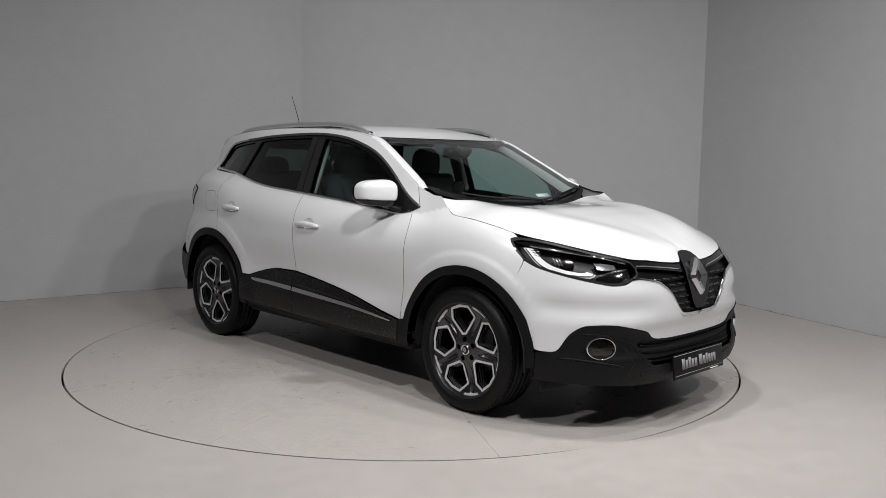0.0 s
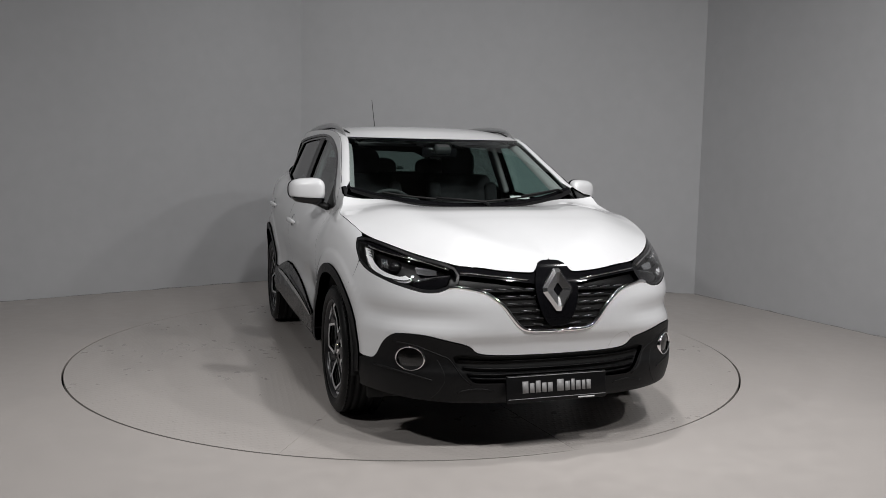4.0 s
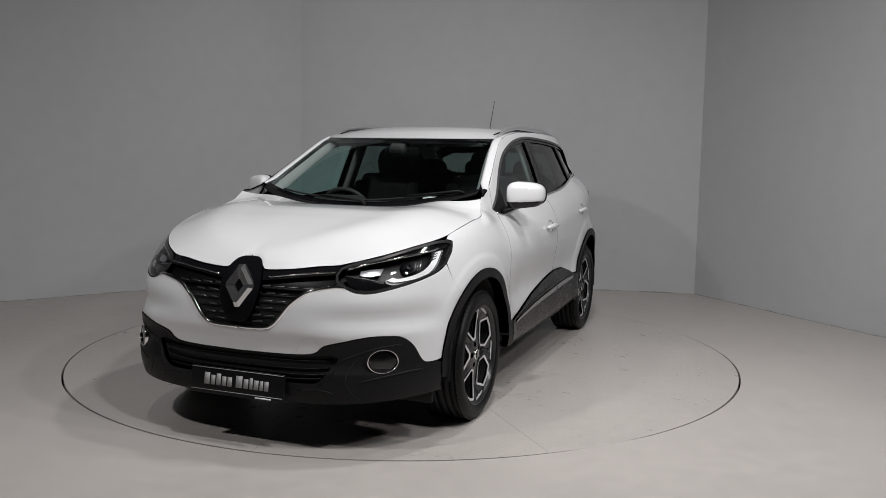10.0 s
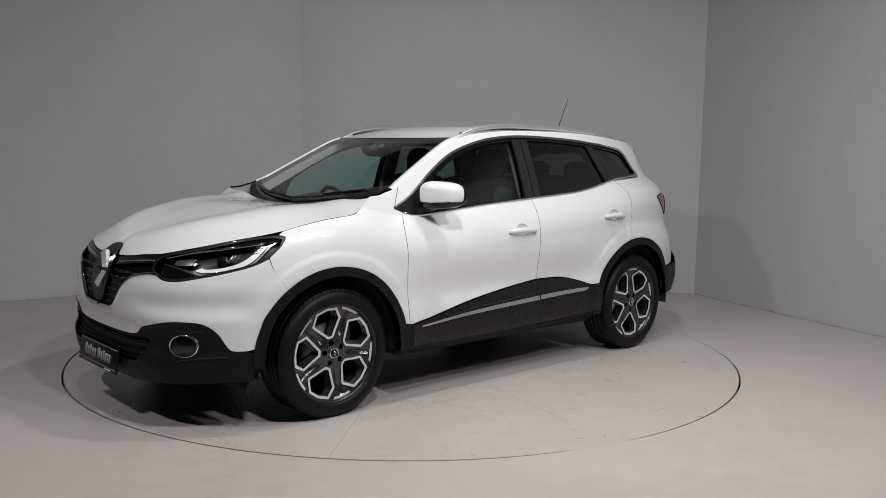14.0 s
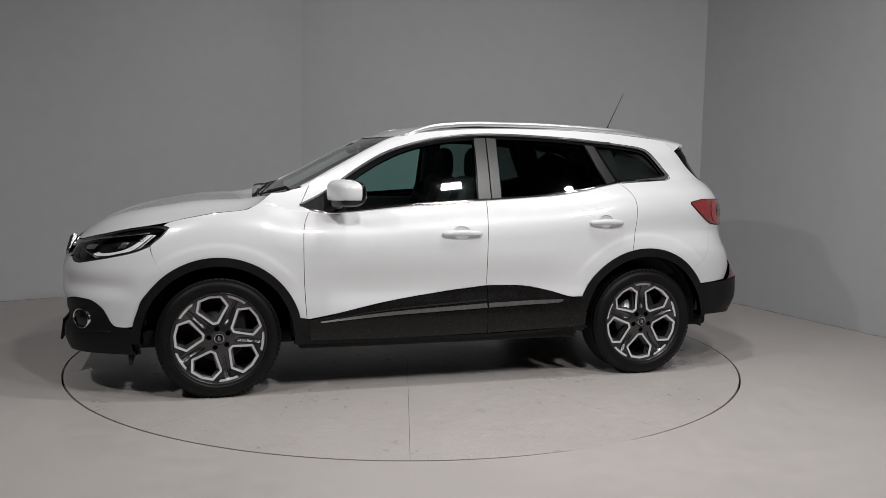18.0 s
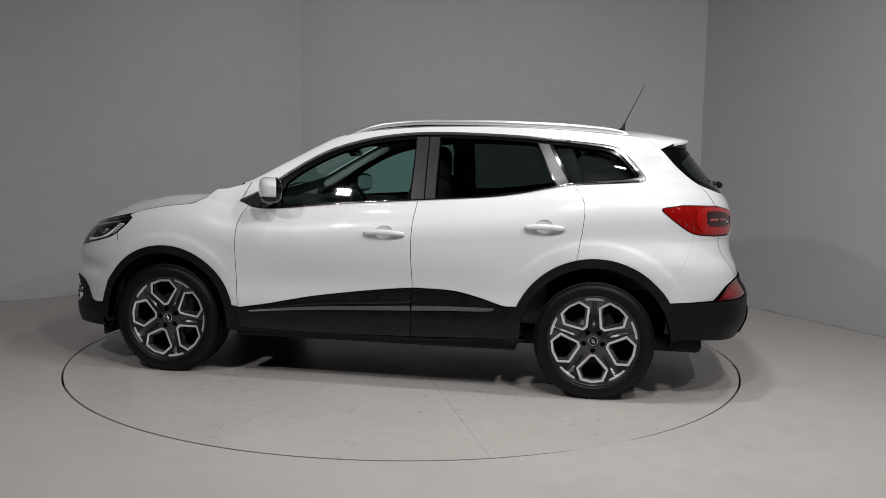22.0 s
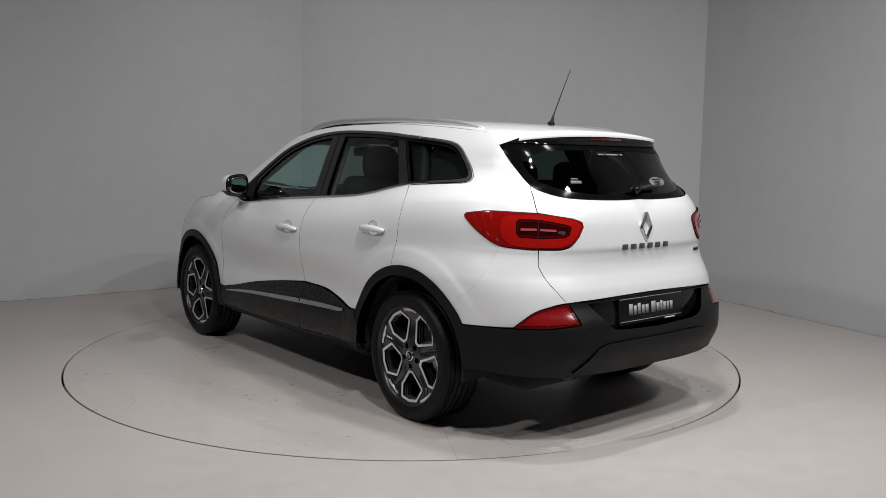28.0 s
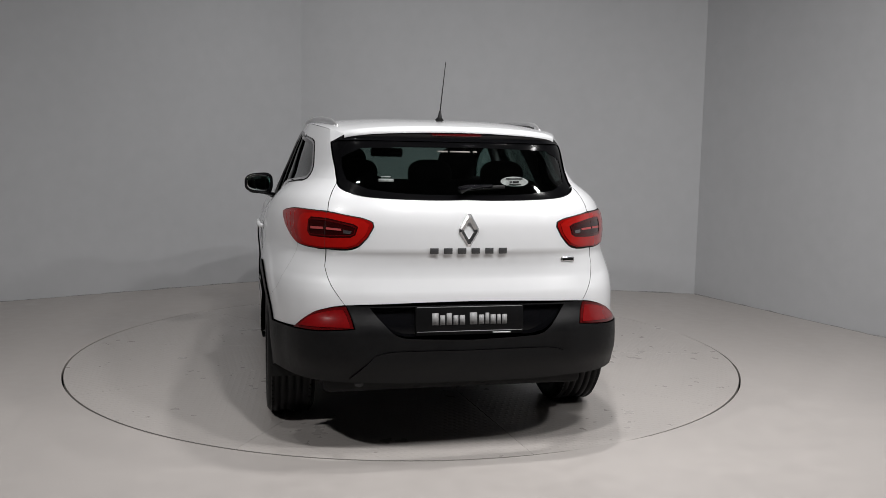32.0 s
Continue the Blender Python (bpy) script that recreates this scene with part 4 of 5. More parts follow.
def bonnet_grid():
    us = np.concatenate([np.linspace(1.16, 1.9, 34), np.linspace(1.92, 2.895, 60)])
    e = body(us, BEDGE(us))
    k = (us - 1.16) / (2.895 - 1.16)
    front = e[-1, 0]
    xc = 1.08 + (front - 1.08) * k ** 0.9
    zc = np.where(xc < 2.09, BCENT(xc), BCENT(2.09) + (e[-1, 2] - BCENT(2.09)) * np.clip((xc - 2.09) / max(front - 2.09, 1e-3), 0, 1))
    t = np.linspace(0, 1, 31)[None, :, None]
    c = np.stack([xc, 0 * xc, zc], -1)[:, None]
    E = e[:, None]
    P = c + (E - c) * t
    tt = t[..., 0]
    rise = (zc[:, None] - e[:, 2:3])
    P[..., 2] = e[:, 2:3] + rise * (1 - tt ** 3.0) + 0.026 * np.exp(-((tt - 0.7) / 0.2) ** 2) * (1 - tt ** 6) * smooth(2.85, 2.2, us)[:, None]
    P[..., 0] = c[..., 0] + (E[..., 0] - c[..., 0]) * tt ** 2.0
    return P


BP = bonnet_grid()
full = np.concatenate([BP[:, ::-1] * (1, -1, 1), BP[:, 1:]], axis=1)
bonnet = part("bonnet", grid_mesh("bonnet", full, PAINT), PAINT, car, "white sculpted bonnet")

# windscreen
sx = np.linspace(0.845, 0.225, 24)
ed = body(sx, EDGE(sx))
ed = ed + np.array((0, -0.012, 0.002))
kk = np.linspace(0, 1, 24)
cx = 1.07 + (0.34 - 1.07) * kk
cz = spl((0, 1.09), (0.35, 1.250), (0.7, 1.396), (1.0, 1.494))(kk)


def screen_grid():
    c = np.stack([cx, 0 * cx, cz], -1)
    t = np.linspace(-1, 1, 41)
    P = np.zeros((24, 41, 3))
    for j, tt in enumerate(t):
        w = abs(tt)
        q = c + (ed - c) * w
        q[:, 0] = c[:, 0] + (ed[:, 0] - c[:, 0]) * w ** 2.2
        q[:, 2] = c[:, 2] + (ed[:, 2] - c[:, 2]) * w ** 2.2
        q[:, 1] = ed[:, 1] * tt
        P[:, j] = q
    return P


SG = screen_grid()
ws = part("windscreen", grid_mesh("windscreen", SG[1:23, 1:40], SCREEN), SCREEN, car, "lightly tinted windscreen")
ws.visible_shadow = False
band = bmesh.new()
for (i0, i1, j0, j1) in ((0, 1, 0, 40), (22, 23, 0, 40), (1, 22, 0, 1), (1, 22, 39, 40)):
    for i in range(i0, i1):
        for j in range(j0, j1):
            vs = [band.verts.new(SG[a, b] - (0.001, 0, 0.001)) for a, b in ((i, j), (i + 1, j), (i + 1, j + 1), (i, j + 1))]
            band.faces.new(vs)
bmesh.ops.remove_doubles(band, verts=band.verts, dist=1e-5)
for f in band.faces:
    f.smooth = True
part("screen_border", band, GLOSS, car, "black ceramic screen border")
cowl = np.stack([np.stack([SG[0, :, 0] + dx, SG[0, :, 1] * 0.955, SG[0, :, 2] + dz], -1) for dx, dz in ((0.06, -0.03), (0.02, -0.012), (-0.01, 0.0), (-0.06, -0.05))])
part("cowl", grid_mesh("cowl", cowl, PLASTIC), PLASTIC, car, "black scuttle panel")

# roof
rx = np.concatenate([np.linspace(0.225, -0.2, 12), np.linspace(-0.25, -1.52, 30)])
re = body(np.array([u_side(x, float(EDGE(x))) for x in rx]), EDGE(rx))
ROOFC = spl((-2.0, 1.50), (-1.8, 1.528), (-1.5, 1.562), (-1.0, 1.590), (-0.5, 1.598), (-0.1, 1.586), (0.15, 1.552), (0.25, 1.524), (0.34, 1.496))
rxc = 0.34 + (-1.56 - 0.34) * (rx - 0.225) / (-1.52 - 0.225)
t = np.linspace(-1, 1, 41)
RG = np.zeros((len(rx), 41, 3))
for j, tt in enumerate(t):
    w = abs(tt)
    RG[:, j, 0] = rxc + (rx - rxc) * w ** 2.2
    RG[:, j, 1] = re[:, 1] * tt
    RG[:, j, 2] = ROOFC(rxc) + (re[:, 2] - ROOFC(rxc)) * w ** 3.0
roof = part("roof", grid_mesh("roof", RG, PAINT), PAINT, car)
part("headliner", grid_mesh("headliner", RG[:, 3:38] - (0, 0, 0.035), HEADLINER), HEADLINER, car, "grey headliner")

# spoiler over the rear window
sp = np.zeros((7, 41, 3))
for j, tt in enumerate(t):
    w = abs(tt)
    a = RG[-1, j]
    tip = np.array((-1.865 + 0.03 * w ** 2 + 0.085 * w ** 8, 0.535 * tt, 1.511 - 0.022 * w ** 2 - 0.010 * w ** 10))
    gy = 0.575 * w
    gt = body(u_rear(gy, 1.452), 1.452) * (1, 1 if tt >= 0 else -1, 1)
    sp[0, j] = a
    sp[1, j] = a * 0.66 + tip * 0.34 + (0, 0, 0.005)
    sp[2, j] = a * 0.33 + tip * 0.67 + (0, 0, 0.004)
    sp[3, j] = tip
    sp[4, j] = tip + (0.004, 0, -0.016)
    sp[5, j] = tip * 0.5 + gt * 0.5 + (0.01, 0, -0.006)
    sp[6, j] = gt
spoiler = part("spoiler", grid_mesh("spoiler", sp[:5], PAINT), PAINT, car, "white roof spoiler")
part("spoiler_underside", grid_mesh("spoiler_underside", sp[4:], GLOSS), GLOSS, spoiler)
for j, sg in ((40, 1), (0, -1)):
    low = np.array([sp[0, j], body(-1.898, 1.507) * (1, sg, 1), body(-1.928, 1.479) * (1, sg, 1), body(-1.957, 1.443) * (1, sg, 1)])
    cheek = np.stack([sp[0:4, j], low * (1, 1.002, 1)])
    part("spoiler_cheek", grid_mesh("spoiler_cheek", cheek, PAINT), PAINT, spoiler)
    fin = np.array([[sp[3, j], sp[4, j]], [sp[3, j] * 0.5 + low[3] * 0.5, sp[4, j] * 0.4 + body(-2.03, 1.375) * (1, sg, 1) * 0.6], [low[3], body(-2.043, 1.361) * (1, sg, 1)]]) + (0.014, -0.020 * sg, -0.014)
    part("spoiler_fin", grid_mesh("spoiler_fin", fin, GLOSS), GLOSS, spoiler)
    ends = np.array([low[3] + (0.004, 0, 0), low[3] + (0.002, 0, -0.004), low[3] + (0, 0, -0.008), low[3] + (-0.002, 0, -0.012)])
    part("spoiler_end", grid_mesh("spoiler_end", np.stack([sp[3:7, j], ends]), GLOSS), GLOSS, spoiler)
part("brake_light", box_bm(0.012, 0.25, 0.020, 0.003, 1, pose(-1.850, 0, 1.486)), DEEPRED, car, "red high brake light")

# ---------- tail ----------
TGTOP = "-2.9,1.181 -2.761,1.178 -2.534,1.182 -2.348,1.193 -2.214,1.220 -2.139,1.246"
tailgate = centred("tailgate", TGTOP + " / -2.170,1.19 -2.184,1.122 / -2.374,1.096 -2.428,1.078 -2.433,1.056 / -2.405,1.010 -2.359,0.967 -2.302,0.949 -2.186,0.949 / -2.20,0.872 -2.25,0.791 -2.317,0.704 / -2.40,0.709 -2.653,0.716 -2.9,0.719", PAINT, UR)
rear_glass = centred("rear_window", "-2.9,1.478 -2.6,1.476 -2.25,1.468 -2.03,1.455 / -1.962,1.443 -1.994,1.391 -2.029,1.340 -2.094,1.280 -2.143,1.248 / -2.214,1.222 -2.348,1.195 -2.534,1.184 -2.761,1.180 -2.9,1.183", BORDER, UR, "black rear window border", off=-0.006, depth=0.0,
                     holes=[half_then_mirror("-2.9,1.428 -2.6,1.426 -2.25,1.418 / -2.09,1.37 -2.11,1.32 -2.18,1.268 / -2.36,1.228 -2.55,1.212 -2.761,1.205 -2.9,1.206", UR)])
rg = centred("rear_glass", "-2.9,1.434 -2.6,1.432 -2.24,1.424 / -2.08,1.37 -2.10,1.32 -2.17,1.263 / -2.36,1.223 -2.55,1.207 -2.761,1.20 -2.9,1.201", PRIVACY, UR, "dark tinted rear glass", parent=rear_glass, off=-0.008, depth=0.0)
rg.visible_shadow = False

TL = "-1.772,1.100 -1.781,1.110 -1.86,1.121 -1.941,1.127 -2.183,1.120 -2.374,1.096 -2.428,1.078 / -2.433,1.056 -2.405,1.010 -2.359,0.967 / -2.302,0.951 -2.20,0.950 -2.121,0.950 -1.968,0.967 -1.850,1.032 -1.790,1.078 -1.775,1.091"
for s in (1, -1):
    tl = part("tail_lamp", skin_mesh("tail_lamp", shrink(outline(TL, 0.012), 0.0045), REDLENS, body, off=0.006, depth=0.03, sign=s), REDLENS, car, "red wrap-round tail lamp")
    BOX = "-2.070,1.025 -2.072,1.078 / -2.09,1.092 -2.2,1.088 -2.33,1.068 / -2.358,1.056 -2.345,1.018 / -2.32,1.006 -2.2,1.002 -2.09,1.006"
    RIM = "-1.985,1.045 -2.00,1.092 / -2.03,1.106 -2.183,1.111 -2.30,1.098 -2.38,1.084 / -2.412,1.066 -2.392,1.020 -2.35,0.978 / -2.30,0.962 -2.2,0.959 -2.09,0.962 / -2.04,0.970 -2.00,1.000"
    part("light_guide", skin_mesh("light_guide", outline(RIM, 0.012), BRIGHTRED, body, off=0.009, depth=0.006, sign=s, holes=[outline(BOX, 0.012)]), BRIGHTRED, tl)
    part("inner_lens", skin_mesh("inner_lens", outline(BOX, 0.012), SMOKERED, body, off=0.0085, depth=0.004, sign=s), SMOKERED, tl)
    part("inner_frame", skin_mesh("inner_frame", shrink(outline(BOX, 0.012), 0.007), DEEPRED, body, off=0.0105, depth=0.003, sign=s, holes=[shrink(outline(BOX, 0.012), 0.012)]), DEEPRED, tl)
    for q in ("-2.095,1.050 -2.175,1.050 / -2.175,1.040 -2.095,1.039", "-2.192,1.049 -2.275,1.045 / -2.273,1.036 -2.192,1.039"):
        part("reversing_lens", skin_mesh("reversing_lens", outline(q), ROSE, body, off=0.0115, depth=0.004, sign=s), ROSE, tl)
    part("clear_lens", skin_mesh("clear_lens", outline("-2.285,1.040 -2.325,1.036 / -2.318,1.022 -2.283,1.026"), CLEARP, body, off=0.0105, depth=0.003, sign=s), CLEARP, tl)
    for q in ("-1.835,1.104 -1.848,1.075 -1.880,1.035", "-1.885,1.110 -1.896,1.070 -1.925,1.010", "-1.935,1.114 -1.943,1.065 -1.975,0.985"):
        part("lens_ridge", tube_mesh("lens_ridge", on_body(rounded([tuple(float(v) for v in w.split(",")) for w in q.split()]), -0.0035, s), 0.0105, REDLENS, 12), REDLENS, tl)
    part("lamp_gasket", skin_mesh("lamp_gasket", outline(TL), GAPM, body, off=0.001, depth=0.012, sign=s, holes=[shrink(outline(TL), 0.010)]), GAPM, tl)
    part("lamp_seam", tube_mesh("lamp_seam", on_body([(-2.184, 1.122 - 0.0172 * k) for k in range(11)], 0.008, s), 0.0014, GAPM, 6), GAPM, tl)
    rf = part("reflector", skin_mesh("reflector", shrink(outline("-2.044,0.589 -2.116,0.641 -2.173,0.671 -2.261,0.695 -2.323,0.702 / -2.343,0.656 -2.362,0.605 / -2.2,0.592"), 0.002), DEEPRED, tail_skin, off=0.007, depth=0.03, sign=s), DEEPRED, car, "red rear bumper reflector")
    part("reflector_core", skin_mesh("reflector_core", outline("-2.085,0.604 -2.15,0.648 -2.25,0.678 -2.31,0.684 / -2.345,0.610"), LOWRED, tail_skin, off=0.0085, depth=0.003, sign=s), LOWRED, rf)
skirt = centred("rear_bumper", "-2.9,0.705 -2.653,0.705 -2.426,0.704 -2.325,0.704 / -2.345,0.656 -2.366,0.604 / -2.2,0.590 -2.044,0.587 / -1.90,0.580 -1.775,0.576 / " + arch_pts(-1.323, 0.478, 150, 176, 6) + " / -1.85,0.37 -2.05,0.365 -2.3,0.362 -2.6,0.365 -2.9,0.37", PLASTIC, UR, "grained black rear bumper", fun=tail_skin, off=0.010, depth=0.05, grid=0.022,
                holes=[half_then_mirror("-2.9,0.699 -2.60,0.698 -2.43,0.696 / -2.467,0.647 -2.519,0.598 -2.570,0.571 -2.653,0.562 -2.9,0.553", UR)])
centred("plate_recess", "-2.9,0.715 -2.42,0.712 / -2.45,0.64 -2.51,0.59 -2.58,0.56 -2.9,0.545", GLOSS, UR, "gloss black plate recess", parent=skirt, off=-0.012, depth=0)
strip("bumper_joint", "-2.312,0.590 -2.317,0.57 -2.323,0.54", GAPM, skirt, 0.0013, 0.010)
skid = centred("skid_panel", "-2.9,0.508 -2.653,0.510 -2.524,0.507 -2.457,0.492 / -2.395,0.437 -2.343,0.385 / -2.45,0.368 -2.65,0.362 -2.9,0.362", PLASTIC, UR, "dark grey skid panel", parent=skirt, fun=tail_skin, off=0.019, depth=0.02)
plate("rear_plate", -2.183, 0.635, 0.255, 0.068, 4, -1)
part("badge", lozenge("badge", 0, 0, 0.047, 0.076, 0.5, 0.010, BADGE, -1, -2.136), BADGE, tailgate, "chrome diamond badge").location = (0, 0, 1.043)
for k in range(6):
    y = 0.163 - k * 0.0652
    q = on_body([(u_rear(abs(y), 0.949), 0.949)], 0.002, 1 if y >= 0 else -1)[0]
    part("letter_bar", box_bm(0.004, 0.040, 0.027, 0.001, 1, pose(*q, 0, 0, math.degrees(math.atan(-0.4 * y)))), DARKCHROME, tailgate, "dark chrome model lettering as bars")
uu = u_rear(0.50, 0.905)
part("trim_badge", box_bm(0.005, 0.075, 0.02, 0.002, 1, pose(*on_body([(uu, 0.90)], 0.004, -1)[0], 0, 0, 13)), BADGE, tailgate)
part("trim_badge_fill", box_bm(0.005, 0.06, 0.012, 0.001, 1, pose(*on_body([(uu, 0.90)], 0.006, -1)[0], 0, 0, 13)), PLATE, tailgate)

# ---------- wheels ----------
def hexagon(ang, inset=0.0):
    """Outline of one opening of the wheel: a stretched hexagon pointing along ang, corners rounded."""
    ca, sa = math.cos(ang), math.sin(ang)
    pts = [np.array(q) for q in ((0.080, 0.016), (0.169, 0.093), (0.2365, 0.066), (0.2480, 0.0), (0.2365, -0.066), (0.169, -0.093), (0.080, -0.016))]
    res = []
    for i in range(len(pts)):
        p, q, o = pts[i], pts[(i + 1) % len(pts)], pts[i - 1]
        for f in (0.14, 0.05):
            res.append(p + (o - p) * f)
        for f in (0.05, 0.14):
            res.append(p + (q - p) * f)
    if inset:
        res = shrink(res, inset)
    return [np.array((x * ca - y * sa, x * sa + y * ca)) for x, y in res]


def wheel_face(x, z):
    """The dished face of the rim."""
    r = np.hypot(x, z)
    a = np.arctan2(z, x) - math.pi / 2 - math.pi / 5
    a = a - np.round(a / (2 * math.pi / 5)) * (2 * math.pi / 5)
    trough = 0.011 * np.exp(-(r * np.sin(a) / 0.010) ** 2) * smooth(0.075, 0.12, r) * (1 - smooth(0.232, 0.24, r))
    return np.stack([x, 0.088 - 0.020 * smooth(0.02, 0.16, r) * (1 - smooth(0.18, 0.25, r)) - 0.006 * smooth(0.0, 0.04, 0.045 - r) - trough + 0 * x, z], -1)


def circle(r, n=72, a0=0.0):
    return [np.array((r * math.cos(a0 + 2 * math.pi * i / n), r * math.sin(a0 + 2 * math.pi * i / n))) for i in range(n)]


def build_wheel():
    """A wheel with its axle along y and its outer face towards +y."""
    hub = part("wheel", lathe("wheel", [(0.05, -0.06), (0.065, -0.06), (0.065, 0.04), (0.0, 0.045)], ALLOY, 32), ALLOY, None, "five-spoke alloy wheel with machined edges")
    # tyre with grooves and a rounded shoulder
    prof = [(0.258, 0.100), (0.268, 0.112), (0.290, 0.121), (0.312, 0.119), (0.328, 0.108), (0.336, 0.094), (0.3395, 0.080)]
    for g in (0.055, 0.02, -0.02, -0.055):
        prof += [(0.341, g + 0.006), (0.334, g + 0.0045), (0.334, g - 0.0045), (0.341, g - 0.006)]
    prof += [(0.3395, -0.080), (0.336, -0.094), (0.328, -0.108), (0.312, -0.119), (0.290, -0.121), (0.268, -0.112), (0.255, -0.10), (0.245, -0.09)]
    tyre = part("tyre", lathe("tyre", prof, RUBBER, 96), RUBBER, hub, "black treaded tyre")
    sipes = bmesh.new()
    for k in range(72):
        a = 2 * math.pi * k / 72
        for sgn in (1, -1):
            bmesh.ops.create_cube(sipes, size=1, matrix=pose(0, 0, 0, 0, math.degrees(-a), 0) @ pose(0.3325, sgn * 0.083, 0, 0, 0, sgn * -20) @ Matrix.Diagonal((0.010, 0.034, 0.0245, 1)))
    tagged(part("tread", sipes, RUBBER, tyre), kind="stuff")
    part("sidewall_ring", lathe("sidewall_ring", [(0.272, 0.1155), (0.274, 0.1175), (0.277, 0.1185), (0.279, 0.1178)], RUBBER, 72), RUBBER, tyre)
    # rim
    part("barrel", lathe("barrel", [(0.262, 0.102), (0.266, 0.108), (0.262, 0.112), (0.255, 0.108), (0.250, 0.094), (0.243, 0.06), (0.235, -0.02), (0.24, -0.09), (0.25, -0.1)], BARREL, 72), BARREL, hub)
    cells = [hexagon(math.pi / 2 + 2 * math.pi * i / 5, 0.0130) for i in range(5)]
    for i in range(5):
        b = math.pi / 2 + 2 * math.pi * i / 5
        cells.append([q + np.array((0.056 * math.cos(b), 0.056 * math.sin(b))) for q in circle(0.0145, 14)])
    part("spokes", skin_mesh("spokes", circle(0.256), ALLOY, wheel_face, depth=0.045, grid=0.008, holes=cells), ALLOY, hub, "dark painted spokes")
    for i in range(5):
        a = math.pi / 2 + 2 * math.pi * i / 5
        inn = hexagon(a, 0.0128)
        out = hexagon(a)
        part("machined_edge", skin_mesh("machined_edge", out, MACHINED, wheel_face, off=0.0035, depth=0.004, grid=0.02, holes=[inn]), MACHINED, hub, "bright machined edge")
        b = a + math.pi / 5
        seg = [(0.2545, -0.24), (0.2545, 0.24), (0.238, 0.20), (0.238, -0.20)]
        poly = []
        for (r0, t0), (r1, t1) in zip(seg, seg[1:] + seg[:1]):
            for k in range(6):
                r, tt = r0 + (r1 - r0) * k / 6, t0 + (t1 - t0) * k / 6
                poly.append(np.array((r * math.cos(b + tt), r * math.sin(b + tt))))
        part("rim_flash", skin_mesh("rim_flash", poly, MACHINED, wheel_face, off=0.0045, depth=0.004, grid=0.02), MACHINED, hub)
        lug = part("lug_nut", lathe("lug_nut", [(0.0005, 0.004), (0.006, 0.004), (0.009, 0.0), (0.0095, -0.012)], DARK, 12), DARK, hub)
        lug.matrix_basis = pose(0.056 * math.cos(a), 0.060, 0.056 * math.sin(a))
        for k in range(3):
            part("spoke_step", skin_mesh("spoke_step", hexagon(a, 0.0124 + 0.0045 * k), STEP, wheel_face, off=-0.012 - 0.012 * k, depth=0.016, grid=0.03, holes=[hexagon(a, 0.0170 + 0.0045 * k)]), STEP, hub)
    cap = part("centre_cap", lathe("centre_cap", [(0.0005, 0.006), (0.018, 0.005), (0.026, 0.0), (0.028, -0.01)], GLOSS, 28), GLOSS, hub)
    cap.matrix_basis = pose(0, 0.090, 0)
    part("cap_ring", lathe("cap_ring", [(0.023, 0.002), (0.025, 0.0045), (0.028, 0.003), (0.029, -0.004)], CHROME, 28), CHROME, cap, "thin chrome ring")
    part("cap_badge", lozenge("cap_badge", 0, 0, 0.009, 0.014, 0.5, 0.002, BRUSHED), BRUSHED, cap).matrix_basis = pose(0, 0.007, 0, 0, 0, 90)
    part("brake_disc", lathe("brake_disc", [(0.06, 0.022), (0.075, 0.022), (0.078, 0.01), (0.148, 0.01), (0.148, -0.014), (0.06, -0.014)], DISC, 48), DISC, hub, "steel brake disc")
    part("caliper", box_bm(0.07, 0.07, 0.15, 0.012, 2, pose(-0.125, 0.0, 0.04, 0, -10, 0)), DARK, hub)
    part("backing", lathe("backing", [(0.0005, -0.03), (0.238, -0.03)], DARK, 40), DARK, hub)
    return hub


wheel = build_wheel()
WY = 0.785
spots = [(1.323, 1, 12), (-1.323, 1, 36), (1.323, -1, 12), (-1.323, -1, 36)]
first = True
for wx, ws_, spin in spots:
    m = pose(wx, WY * ws_, 0.341, 0, 0, 0 if ws_ > 0 else 180) @ pose(0, 0, 0, 0, spin, 0)
    if first:
        wheel.matrix_basis = m
        ob = wheel
        first = False
    else:
        ob = copy_thing(wheel, m)
    ob.parent = car
    liner = np.zeros((24, 3, 3))
    for i in range(24):
        a = radians(-6 + 192 * i / 23)
        lr = 0.421 if wx > 0 else 0.434
        for j, (yy, rr) in enumerate(((0.888, lr), (0.52, lr), (0.52, 0.03))):
            liner[i, j] = (wx + rr * math.cos(a), yy * ws_, 0.34 + rr * math.sin(a))
    part("arch_liner", grid_mesh("arch_liner", liner, DARK), DARK, car)

# ---------- inner structure behind the shut lines, and the floor pan ----------
def inner_skin(u0, u1, z0, z1, n=40):
    us, zs = np.linspace(u0, u1, n), np.linspace(0, 1, 10)
    P = np.zeros((n, 10, 3))
    for j, k in enumerate(zs):
        zz = z0(us) + (z1(us) - z0(us)) * k
        P[:, j] = body(us, zz) + normal(body, us, zz) * 0.02
    return P


flat = lambda v: (lambda u: np.full(np.shape(u), v))
top_line = spl((-2.9, 1.17), (-2.2, 1.20), (-1.5, 1.235), (-1.2, 1.21), (-0.87, 1.155), (-0.34, 1.105), (0.18, 1.07), (0.8, 1.04), (1.2, 1.03), (1.75, 0.95))
for s in (1, -1):
    for (a, b, z0, z1) in ((-0.86, 0.86, flat(0.28), top_line), (0.85, 1.79, flat(0.84), top_line), (-1.77, -0.85, flat(0.86), top_line), (-2.9, -1.76, flat(0.40), top_line), (1.79, 2.9, flat(0.25), flat(0.74))):
        part("inner_panel", grid_mesh("inner_panel", inner_skin(a, b, z0, z1) * (1, s, 1), DARK), DARK, car)
part("floor_pan", box_bm(3.9, 1.3, 0.10, 0.03, 2, pose(0, 0, 0.30)), DARK, car, "dark underbody")
